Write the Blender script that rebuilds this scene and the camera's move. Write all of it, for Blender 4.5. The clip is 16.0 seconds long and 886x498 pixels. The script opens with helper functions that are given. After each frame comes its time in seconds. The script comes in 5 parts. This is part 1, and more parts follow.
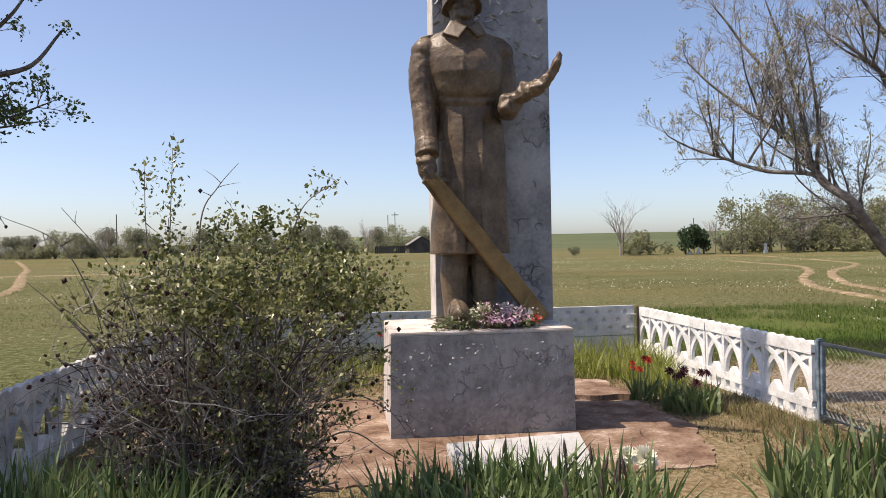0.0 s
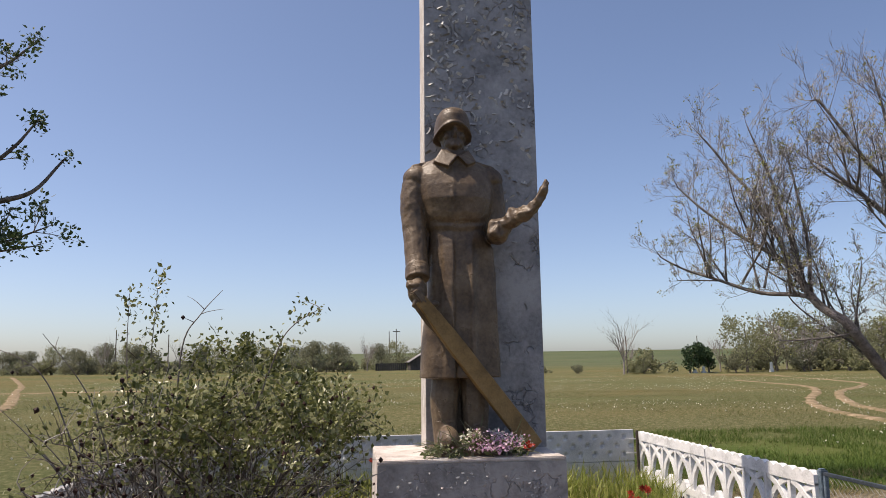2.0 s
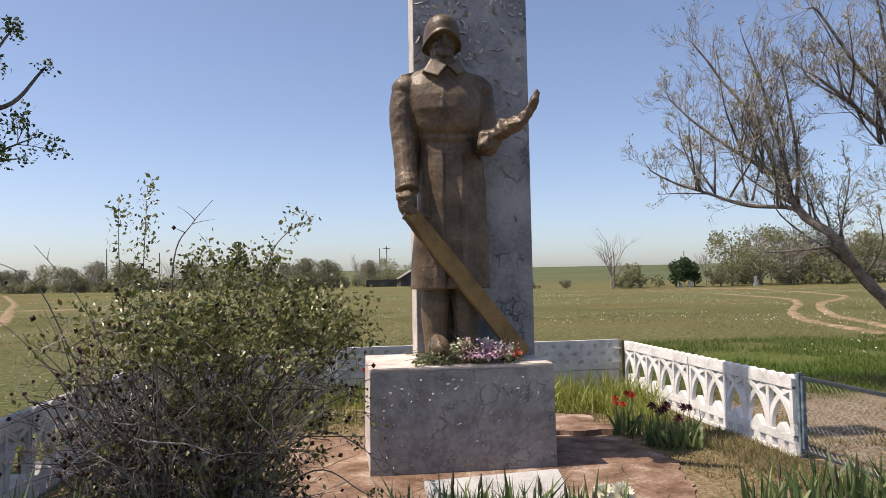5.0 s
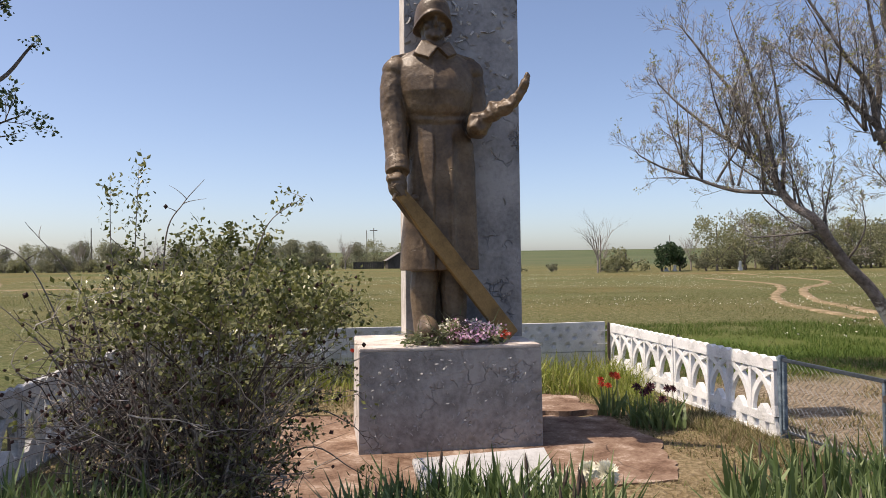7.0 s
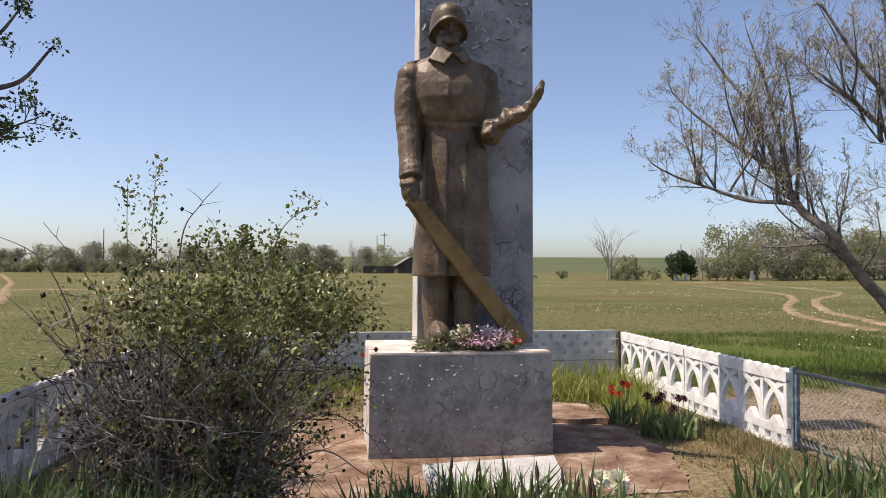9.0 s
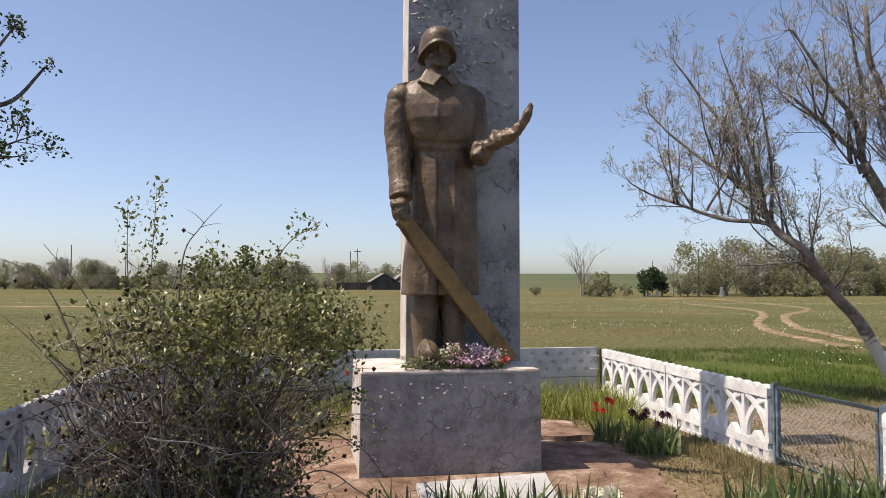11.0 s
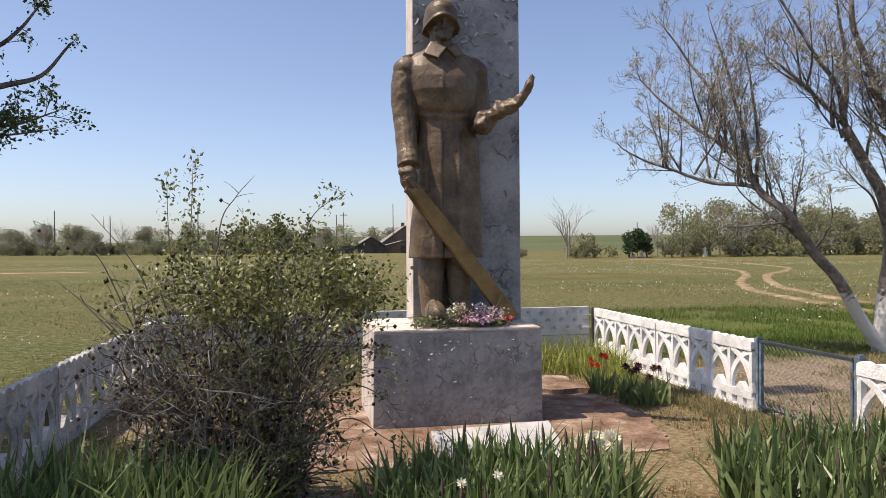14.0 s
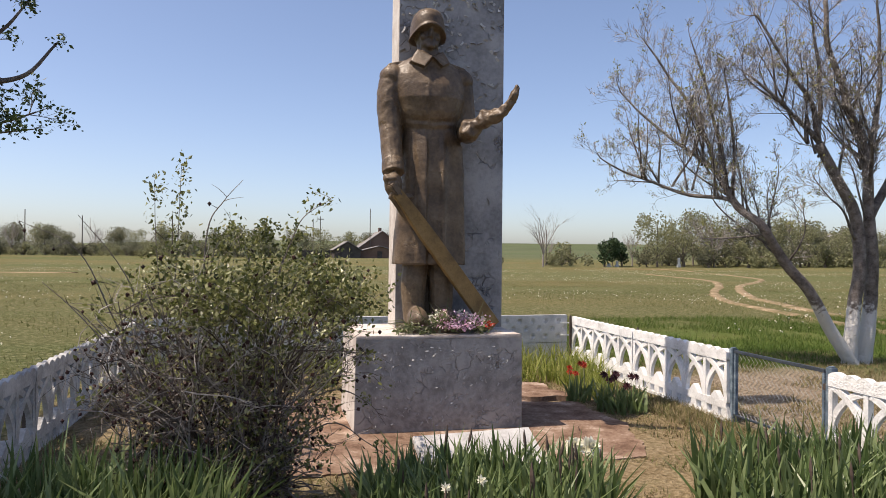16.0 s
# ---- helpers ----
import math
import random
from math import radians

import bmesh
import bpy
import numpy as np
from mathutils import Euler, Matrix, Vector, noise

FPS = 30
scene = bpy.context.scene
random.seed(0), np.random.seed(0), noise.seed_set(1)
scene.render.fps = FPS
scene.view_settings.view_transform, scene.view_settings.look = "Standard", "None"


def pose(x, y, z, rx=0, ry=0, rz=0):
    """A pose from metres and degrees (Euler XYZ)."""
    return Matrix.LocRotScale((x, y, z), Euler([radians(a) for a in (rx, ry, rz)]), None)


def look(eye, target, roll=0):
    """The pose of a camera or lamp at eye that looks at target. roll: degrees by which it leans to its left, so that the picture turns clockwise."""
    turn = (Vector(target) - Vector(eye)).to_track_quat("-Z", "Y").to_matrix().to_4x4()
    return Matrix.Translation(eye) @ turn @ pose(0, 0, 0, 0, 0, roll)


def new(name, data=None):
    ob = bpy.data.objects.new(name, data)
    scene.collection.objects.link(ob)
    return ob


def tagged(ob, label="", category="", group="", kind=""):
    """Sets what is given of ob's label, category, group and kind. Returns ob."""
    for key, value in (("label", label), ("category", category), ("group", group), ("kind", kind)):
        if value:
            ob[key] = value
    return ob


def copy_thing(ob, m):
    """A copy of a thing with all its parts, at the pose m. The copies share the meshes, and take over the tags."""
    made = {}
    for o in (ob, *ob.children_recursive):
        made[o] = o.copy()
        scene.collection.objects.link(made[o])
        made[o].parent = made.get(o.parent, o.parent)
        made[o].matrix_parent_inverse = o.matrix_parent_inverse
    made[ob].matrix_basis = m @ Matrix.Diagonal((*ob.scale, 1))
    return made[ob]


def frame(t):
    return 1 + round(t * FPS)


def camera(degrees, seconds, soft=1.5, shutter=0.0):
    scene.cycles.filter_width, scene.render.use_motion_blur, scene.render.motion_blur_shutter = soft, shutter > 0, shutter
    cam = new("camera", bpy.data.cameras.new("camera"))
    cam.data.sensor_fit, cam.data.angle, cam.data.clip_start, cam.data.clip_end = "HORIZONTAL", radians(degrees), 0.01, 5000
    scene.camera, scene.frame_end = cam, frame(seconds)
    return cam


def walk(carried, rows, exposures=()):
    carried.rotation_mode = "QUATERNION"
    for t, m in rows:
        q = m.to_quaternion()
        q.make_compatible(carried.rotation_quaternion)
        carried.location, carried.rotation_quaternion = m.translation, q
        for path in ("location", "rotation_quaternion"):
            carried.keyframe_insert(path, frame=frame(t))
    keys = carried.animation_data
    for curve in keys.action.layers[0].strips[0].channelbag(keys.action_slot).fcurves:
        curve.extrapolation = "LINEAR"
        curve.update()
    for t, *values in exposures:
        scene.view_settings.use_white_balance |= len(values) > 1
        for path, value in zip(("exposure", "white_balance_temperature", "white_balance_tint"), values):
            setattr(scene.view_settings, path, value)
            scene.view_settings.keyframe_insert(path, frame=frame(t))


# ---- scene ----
cam = camera(62.7, 16.0, 0.6)

PATH = [
    (0, (-1.095, -5.906, 1.565), (-0.836, -3.923, 1.559), -0.9),
    (0.5, (-1.056, -5.88, 1.591), (-0.798, -3.9, 1.718), 0.3),
    (1, (-1.004, -5.921, 1.606), (-0.717, -3.952, 1.81), 0.6),
    (1.5, (-0.992, -5.937, 1.613), (-0.741, -3.968, 1.86), -0.5),
    (2, (-0.992, -5.932, 1.621), (-0.738, -3.973, 1.933), -0.7),
    (2.5, (-0.992, -5.943, 1.637), (-0.748, -3.994, 2.012), -0.8),
    (3, (-1.0, -5.987, 1.646), (-0.744, -4.041, 2.026), -1.1),
    (3.5, (-0.994, -5.943, 1.625), (-0.735, -3.983, 1.93), -1.5),
    (4, (-0.993, -5.937, 1.594), (-0.713, -3.964, 1.763), -1.6),
    (6.5, (-1.014, -5.955, 1.571), (-0.729, -3.976, 1.625), -0.3),
    (7, (-1.021, -5.977, 1.568), (-0.705, -4.002, 1.605), -0.6),
    (7.5, (-1.022, -5.963, 1.573), (-0.708, -3.988, 1.607), -0.2),
    (8, (-1.023, -5.948, 1.573), (-0.726, -3.97, 1.624), -0.0),
    (8.2, (-1.028, -5.986, 1.569), (-0.74, -4.008, 1.62), 0.3),
    (10.3, (-1.099, -5.974, 1.591), (-0.793, -3.999, 1.652), -0.3),
    (10.5, (-1.135, -6.003, 1.595), (-0.777, -4.037, 1.662), -0.7),
    (11, (-1.196, -6.032, 1.594), (-0.834, -4.067, 1.691), 0.2),
    (11.5, (-1.197, -6.076, 1.599), (-0.817, -4.115, 1.717), 0.7),
    (12, (-1.219, -6.21, 1.591), (-0.818, -4.251, 1.66), 0.6),
    (12.5, (-1.254, -6.286, 1.59), (-0.861, -4.325, 1.614), 0.3),
    (13, (-1.359, -6.318, 1.602), (-0.963, -4.359, 1.656), -0.8),
    (13.5, (-1.417, -6.335, 1.607), (-0.996, -4.381, 1.662), -0.6),
    (14, (-1.446, -6.342, 1.6), (-1.044, -4.383, 1.595), -0.3),
    (14.5, (-1.485, -6.368, 1.589), (-1.117, -4.403, 1.527), -0.1),
    (15, (-1.493, -6.371, 1.592), (-1.101, -4.41, 1.551), 0.2),
    (15.5, (-1.517, -6.387, 1.602), (-1.079, -4.436, 1.605), 0.1),
    (16, (-1.516, -6.38, 1.607), (-1.051, -4.435, 1.619), 0.7),
]
EXPOSURES = [(0, 0.38, 7180, 16), (1, 0.3, 7180, 16), (2.5, 0.1, 7080, 16), (4, 0.2, 7180, 16), (7, 0.28, 7200, 16), (11, 0.26, 7180, 16), (13.5, 0.32, 7200, 16), (16, 0.32, 7200, 16)]
walk(cam, [(t, look(eye, target, roll)) for t, eye, target, roll in PATH], EXPOSURES)

# ---- light ----
SUN_DIR = Vector((-0.47, 0.012, 0.88)).normalized()
world = bpy.data.worlds.new("sky")
scene.world = world
world.use_nodes = True
wn = world.node_tree.nodes
sky = wn.new("ShaderNodeTexSky")
sky.sky_type = "NISHITA"
sky.sun_disc = False
sky.sun_elevation = radians(62)
sky.sun_rotation = radians(268)
sky.air_density, sky.dust_density, sky.ozone_density = 0.75, 1.3, 2.2
wn["Background"].inputs["Strength"].default_value = 0.15
haze = wn.new("ShaderNodeMix")
haze.data_type, haze.blend_type = "RGBA", "MULTIPLY"
haze.inputs["Factor"].default_value = 1.0
haze.inputs[7].default_value = (0.985, 1.005, 1.045, 1)
world.node_tree.links.new(sky.outputs[0], haze.inputs[6])
world.node_tree.links.new(haze.outputs[2], wn["Background"].inputs["Color"])
sun = new("sun", bpy.data.lights.new("sun", "SUN"))
sun.data.energy, sun.data.angle, sun.data.color = 5.0, radians(0.5), (1.0, 0.93, 0.82)
sun.matrix_world = look(SUN_DIR * 60, (0, 0, 0))


# ---- materials ----
def paint(name, colours, scale=3.0, fine=40.0, rough=0.8, bump=0.3, metal=0.0, detail=6.0, spread=0.18, per_object=0.0, gap=0.02):
    """A surface that wanders between colours at a coarse scale, with a fine grain and relief."""
    m = bpy.data.materials.new(name)
    m.use_nodes = True
    n, l = m.node_tree.nodes, m.node_tree.links
    b = n["Principled BSDF"]
    b.inputs["Roughness"].default_value, b.inputs["Metallic"].default_value = rough, metal
    b.inputs["Specular IOR Level"].default_value = 0.12 if rough >= 0.85 else 0.4
    geo = n.new("ShaderNodeNewGeometry")
    coarse = n.new("ShaderNodeTexNoise")
    coarse.inputs["Scale"].default_value, coarse.inputs["Detail"].default_value, coarse.inputs["Roughness"].default_value = scale, detail, 0.62
    grain = n.new("ShaderNodeTexNoise")
    grain.inputs["Scale"].default_value, grain.inputs["Detail"].default_value = fine, 4
    l.new(geo.outputs["Position"], coarse.inputs["Vector"])
    l.new(geo.outputs["Position"], grain.inputs["Vector"])
    mix = n.new("ShaderNodeMath")
    mix.operation = "MULTIPLY_ADD"
    mix.inputs[1].default_value, mix.inputs[2].default_value = 0.35, -0.175
    l.new(grain.outputs["Fac"], mix.inputs[0])
    add = n.new("ShaderNodeMath")
    l.new(mix.outputs[0], add.inputs[0])
    l.new(coarse.outputs["Fac"], add.inputs[1])
    last = add
    if per_object:
        info = n.new("ShaderNodeObjectInfo")
        ofs = n.new("ShaderNodeMath")
        ofs.operation = "MULTIPLY_ADD"
        ofs.inputs[1].default_value, ofs.inputs[2].default_value = per_object, -per_object / 2
        l.new(info.outputs["Random"], ofs.inputs[0])
        last = n.new("ShaderNodeMath")
        l.new(add.outputs[0], last.inputs[0])
        l.new(ofs.outputs[0], last.inputs[1])
    ramp = n.new("ShaderNodeValToRGB")
    e = ramp.color_ramp.elements
    while len(e) < len(colours):
        e.new(0.5)
    for i, c in enumerate(colours):
        e[i].position = 0.5 + spread * (2 * i / max(1, len(colours) - 1) - 1)
        e[i].color = (*c, 1)
    l.new(last.outputs[0], ramp.inputs[0])
    l.new(ramp.outputs[0], b.inputs["Base Color"])
    if bump:
        bp = n.new("ShaderNodeBump")
        bp.inputs["Strength"].default_value, bp.inputs["Distance"].default_value = bump, gap
        l.new(add.outputs[0], bp.inputs["Height"])
        l.new(bp.outputs[0], b.inputs["Normal"])
    return m


def islands(name, colours, rough=0.6, through_light=0.0):
    """Leaves, blades and petals: each loose piece takes its own shade."""
    m = bpy.data.materials.new(name)
    m.use_nodes = True
    n, l = m.node_tree.nodes, m.node_tree.links
    b = n["Principled BSDF"]
    b.inputs["Roughness"].default_value = rough
    b.inputs["Specular IOR Level"].default_value = 0.15 if rough >= 0.55 else 0.35
    geo = n.new("ShaderNodeNewGeometry")
    ramp = n.new("ShaderNodeValToRGB")
    e = ramp.color_ramp.elements
    while len(e) < len(colours):
        e.new(0.5)
    for i, c in enumerate(colours):
        e[i].position = i / max(1, len(colours) - 1)
        e[i].color = (*c, 1)
    l.new(geo.outputs["Random Per Island"], ramp.inputs[0])
    l.new(ramp.outputs[0], b.inputs["Base Color"])
    if through_light:
        tr = n.new("ShaderNodeBsdfTranslucent")
        l.new(ramp.outputs[0], tr.inputs["Color"])
        mx = n.new("ShaderNodeMixShader")
        mx.inputs[0].default_value = through_light
        l.new(b.outputs[0], mx.inputs[1])
        l.new(tr.outputs[0], mx.inputs[2])
        l.new(mx.outputs[0], n["Material Output"].inputs["Surface"])
    return m


def cracked(m, scale, width, depth, colour=None):
    """Adds a net of fine cracks to a painted surface, as relief and as bare lines."""
    n, l = m.node_tree.nodes, m.node_tree.links
    b = n["Principled BSDF"]
    geo = n.new("ShaderNodeNewGeometry")
    warp = n.new("ShaderNodeTexNoise")
    warp.inputs["Scale"].default_value = scale * 1.5
    l.new(geo.outputs["Position"], warp.inputs["Vector"])
    mv = n.new("ShaderNodeMix")
    mv.data_type = "VECTOR"
    mv.inputs["Factor"].default_value = 0.12
    l.new(geo.outputs["Position"], mv.inputs[4])
    l.new(warp.outputs["Color"], mv.inputs[5])
    vor = n.new("ShaderNodeTexVoronoi")
    vor.feature = "DISTANCE_TO_EDGE"
    vor.inputs["Scale"].default_value = scale
    l.new(mv.outputs[1], vor.inputs["Vector"])
    mask = n.new("ShaderNodeTexNoise")
    mask.inputs["Scale"].default_value = scale * 0.45
    l.new(geo.outputs["Position"], mask.inputs["Vector"])
    mr = n.new("ShaderNodeMapRange")
    mr.inputs["From Min"].default_value, mr.inputs["From Max"].default_value = 0.0, width
    l.new(vor.outputs["Distance"], mr.inputs["Value"])
    gate = n.new("ShaderNodeMapRange")
    gate.inputs["From Min"].default_value, gate.inputs["From Max"].default_value = 0.53, 0.62
    l.new(mask.outputs["Fac"], gate.inputs["Value"])
    inv = n.new("ShaderNodeMath")
    inv.operation = "SUBTRACT"
    inv.inputs[0].default_value = 1.0
    l.new(mr.outputs[0], inv.inputs[1])
    line = n.new("ShaderNodeMath")
    line.operation = "MULTIPLY"
    l.new(inv.outputs[0], line.inputs[0])
    l.new(gate.outputs[0], line.inputs[1])
    bp = n.new("ShaderNodeBump")
    bp.invert = True
    bp.inputs["Strength"].default_value, bp.inputs["Distance"].default_value = 0.9, depth
    l.new(line.outputs[0], bp.inputs["Height"])
    old = b.inputs["Normal"].links
    if old:
        l.new(old[0].from_socket, bp.inputs["Normal"])
    l.new(bp.outputs[0], b.inputs["Normal"])
    if colour:
        src = b.inputs["Base Color"].links[0].from_socket
        mc = n.new("ShaderNodeMix")
        mc.data_type = "RGBA"
        l.new(line.outputs[0], mc.inputs["Factor"])
        l.new(src, mc.inputs[6])
        mc.inputs[7].default_value = (*colour, 1)
        l.new(mc.outputs[2], b.inputs["Base Color"])
    return m


M_silver = cracked(paint("silver_paint", [(0.2, 0.197, 0.192), (0.285, 0.282, 0.276), (0.36, 0.357, 0.35)], 3.6, 30, 0.5, 0.7, 0.12, spread=0.13), 9, 0.05, 0.016)
M_pillar = cracked(paint("pillar_paint", [(0.15, 0.15, 0.157), (0.25, 0.25, 0.257), (0.335, 0.335, 0.342)], 2.8, 30, 0.45, 0.7, 0.15, spread=0.19), 8, 0.05, 0.016)
# Pale coat; on the sides its lightness also stands in for sunlight.
M_pale_lit = paint("pedestal_edge", [(0.38, 0.33, 0.29), (0.52, 0.47, 0.43), (0.62, 0.59, 0.55)], 5, 60, 0.85, 0.4)
M_flake = islands("paint_flake", [(0.2, 0.2, 0.2), (0.31, 0.31, 0.305), (0.5, 0.5, 0.49)], 0.45)
M_bronze = cracked(paint("bronze_paint", [(0.062, 0.042, 0.027), (0.115, 0.08, 0.05), (0.175, 0.128, 0.083)], 4.0, 34, 0.46, 0.55, 0.02, spread=0.17), 9, 0.03, 0.004)
M_plank = paint("ochre_board", [(0.14, 0.085, 0.03), (0.235, 0.145, 0.05), (0.30, 0.19, 0.072)], 4, 70, 0.6, 0.3)
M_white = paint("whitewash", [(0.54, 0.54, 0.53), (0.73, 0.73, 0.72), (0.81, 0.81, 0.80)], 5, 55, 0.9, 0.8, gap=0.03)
# Darker copy of the whitewash: shade on the left fence put into colour.
M_white_shaded = paint("whitewash_shaded", [(0.27, 0.27, 0.265), (0.40, 0.40, 0.395), (0.55, 0.55, 0.54)], 4, 50, 0.9, 0.8, gap=0.03)
M_wall = paint("grey_concrete", [(0.36, 0.37, 0.375), (0.50, 0.51, 0.515), (0.62, 0.625, 0.625)], 3, 70, 0.9, 0.6)
M_blue = paint("blue_paint", [(0.06, 0.085, 0.11), (0.115, 0.16, 0.205), (0.25, 0.31, 0.35)], 12, 80, 0.55, 0.25, 0.1)
M_steel = paint("dark_blue_steel", [(0.03, 0.038, 0.048), (0.065, 0.08, 0.1)], 14, 80, 0.55, 0.2, 0.2)
M_wire = paint("galvanised_wire", [(0.25, 0.25, 0.24), (0.42, 0.42, 0.40)], 20, 90, 0.5, 0.0, 0.5)
M_rust = paint("dark_iron", [(0.06, 0.05, 0.045), (0.12, 0.09, 0.07)], 20, 90, 0.7, 0.2, 0.3)
M_pad = cracked(paint("clay_stained_concrete", [(0.095, 0.056, 0.038), (0.165, 0.105, 0.074), (0.23, 0.158, 0.115), (0.37, 0.29, 0.235)], 3.0, 40, 0.95, 0.6), 1.4, 0.012, 0.02, (0.06, 0.04, 0.03))
M_slab = paint("white_marble", [(0.30, 0.295, 0.285), (0.44, 0.435, 0.425), (0.53, 0.525, 0.515)], 4, 50, 0.75, 0.3)
M_bark = paint("grey_bark", [(0.07, 0.06, 0.054), (0.14, 0.125, 0.115), (0.24, 0.22, 0.205)], 9, 60, 0.95, 1.0, gap=0.04)
M_twig = islands("twig_bark", [(0.10, 0.088, 0.08), (0.20, 0.18, 0.165), (0.36, 0.335, 0.315)], 0.85)
M_cane = islands("rose_cane", [(0.05, 0.038, 0.034), (0.10, 0.082, 0.074), (0.17, 0.148, 0.132), (0.40, 0.375, 0.35)], 0.6)
M_hip = islands("dried_hip", [(0.018, 0.012, 0.012), (0.05, 0.022, 0.018)], 0.6)
M_bushleaf = islands("rose_leaf", [(0.05, 0.064, 0.02), (0.12, 0.136, 0.04), (0.20, 0.21, 0.075), (0.38, 0.385, 0.22)], 0.34, 0.35)
M_youngleaf = islands("young_leaf", [(0.2, 0.21, 0.05), (0.30, 0.31, 0.10), (0.42, 0.38, 0.2)], 0.6, 0.4)
M_seed = islands("dry_seed_keys", [(0.46, 0.42, 0.38), (0.62, 0.59, 0.55)], 0.8, 0.2)
M_darkleaf = islands("oak_leaf", [(0.028, 0.05, 0.018), (0.05, 0.085, 0.03), (0.10, 0.14, 0.05)], 0.5, 0.2)
M_iris = islands("iris_leaf", [(0.06, 0.10, 0.032), (0.115, 0.165, 0.06), (0.24, 0.30, 0.14)], 0.38, 0.35)
M_bud = islands("iris_bud", [(0.05, 0.045, 0.04), (0.10, 0.07, 0.06), (0.10, 0.12, 0.06)], 0.6)
M_lush = islands("lush_grass", [(0.14, 0.18, 0.03), (0.23, 0.27, 0.05), (0.36, 0.35, 0.12)], 0.5, 0.35)
M_meadow = islands("meadow_grass", [(0.08, 0.10, 0.03), (0.14, 0.152, 0.052), (0.24, 0.22, 0.12)], 0.6, 0.45)
M_verge = islands("verge_grass", [(0.05, 0.09, 0.016), (0.085, 0.135, 0.026), (0.14, 0.175, 0.05)], 0.6, 0.3)
M_straw = islands("straw", [(0.15, 0.115, 0.06), (0.34, 0.27, 0.16), (0.11, 0.13, 0.04), (0.24, 0.19, 0.10)], 0.8, 0.2)
M_petal_w = islands("white_petal", [(0.66, 0.64, 0.5), (0.82, 0.81, 0.70)], 0.6, 0.25)
M_petal_p = islands("lilac_petal", [(0.52, 0.28, 0.43), (0.68, 0.44, 0.57), (0.84, 0.68, 0.76)], 0.6, 0.2)
M_petal_r = islands("red_petal", [(0.34, 0.025, 0.014), (0.48, 0.06, 0.025)], 0.5, 0.2)
M_petal_d = islands("maroon_petal", [(0.035, 0.008, 0.012), (0.08, 0.015, 0.02)], 0.5)
M_stem = islands("wilted_stem", [(0.10, 0.14, 0.05), (0.18, 0.20, 0.10), (0.26, 0.25, 0.18)], 0.6, 0.2)
M_track = paint("sandy_track", [(0.12, 0.105, 0.05), (0.22, 0.165, 0.10), (0.33, 0.25, 0.165)], 1.2, 8, 0.95, 0.3)
M_barn = paint("weathered_boards", [(0.05, 0.045, 0.042), (0.10, 0.09, 0.085)], 0.8, 6, 0.9, 0.2)
M_roof = paint("slate_roof", [(0.17, 0.16, 0.155), (0.27, 0.255, 0.25)], 0.7, 6, 0.9, 0.2)
M_brick = paint("brick_house", [(0.14, 0.09, 0.07), (0.21, 0.145, 0.115)], 0.6, 8, 0.9, 0.2)
M_pole = paint("pole_wood", [(0.10, 0.085, 0.07), (0.18, 0.16, 0.14)], 1, 12, 0.9, 0.1)
M_farwhite = paint("far_plaster", [(0.6, 0.6, 0.58), (0.78, 0.78, 0.76)], 1, 10, 0.9, 0.1)
# Grove and willow leaves greyed and lightened: distance haze is in their colour.
M_leaf_a = islands("grove_leaf_hazed", [(0.13, 0.135, 0.09), (0.185, 0.19, 0.125), (0.26, 0.26, 0.175)], 0.6, 0.5)
M_leaf_b = islands("willow_leaf_hazed", [(0.18, 0.19, 0.10), (0.25, 0.255, 0.14), (0.33, 0.325, 0.2)], 0.6, 0.5)
M_leaf_c = islands("pine_leaf", [(0.03, 0.06, 0.03), (0.055, 0.09, 0.045), (0.085, 0.12, 0.06)], 0.6, 0.3)
M_grey_twig = islands("far_twig", [(0.22, 0.19, 0.17), (0.34, 0.30, 0.27)], 0.9)


def lime_trunk(m, top):
    """Whitewash brushed on the foot of a trunk, up to an uneven line."""
    n, l = m.node_tree.nodes, m.node_tree.links
    b = n["Principled BSDF"]
    geo = n.new("ShaderNodeNewGeometry")
    sep = n.new("ShaderNodeSeparateXYZ")
    l.new(geo.outputs["Position"], sep.inputs[0])
    ns = n.new("ShaderNodeTexNoise")
    ns.inputs["Scale"].default_value = 14
    l.new(geo.outputs["Position"], ns.inputs["Vector"])
    ad = n.new("ShaderNodeMath")
    ad.operation = "MULTIPLY_ADD"
    ad.inputs[1].default_value = 0.7
    l.new(ns.outputs["Fac"], ad.inputs[0])
    l.new(sep.outputs["Z"], ad.inputs[2])
    mr = n.new("ShaderNodeMapRange")
    mr.inputs["From Min"].default_value, mr.inputs["From Max"].default_value = top + 0.30, top + 0.42
    mr.inputs["To Min"].default_value, mr.inputs["To Max"].default_value = 0.85, 0.0
    l.new(ad.outputs[0], mr.inputs["Value"])
    mc = n.new("ShaderNodeMix")
    mc.data_type = "RGBA"
    l.new(mr.outputs[0], mc.inputs["Factor"])
    l.new(b.inputs["Base Color"].links[0].from_socket, mc.inputs[6])
    mc.inputs[7].default_value = (0.66, 0.64, 0.6, 1)
    l.new(mc.outputs[2], b.inputs["Base Color"])
    return m


M_trunk = lime_trunk(paint("limed_bark", [(0.095, 0.08, 0.068), (0.18, 0.155, 0.138), (0.27, 0.24, 0.215)], 9, 60, 0.95, 1.0, gap=0.04), 0.85)


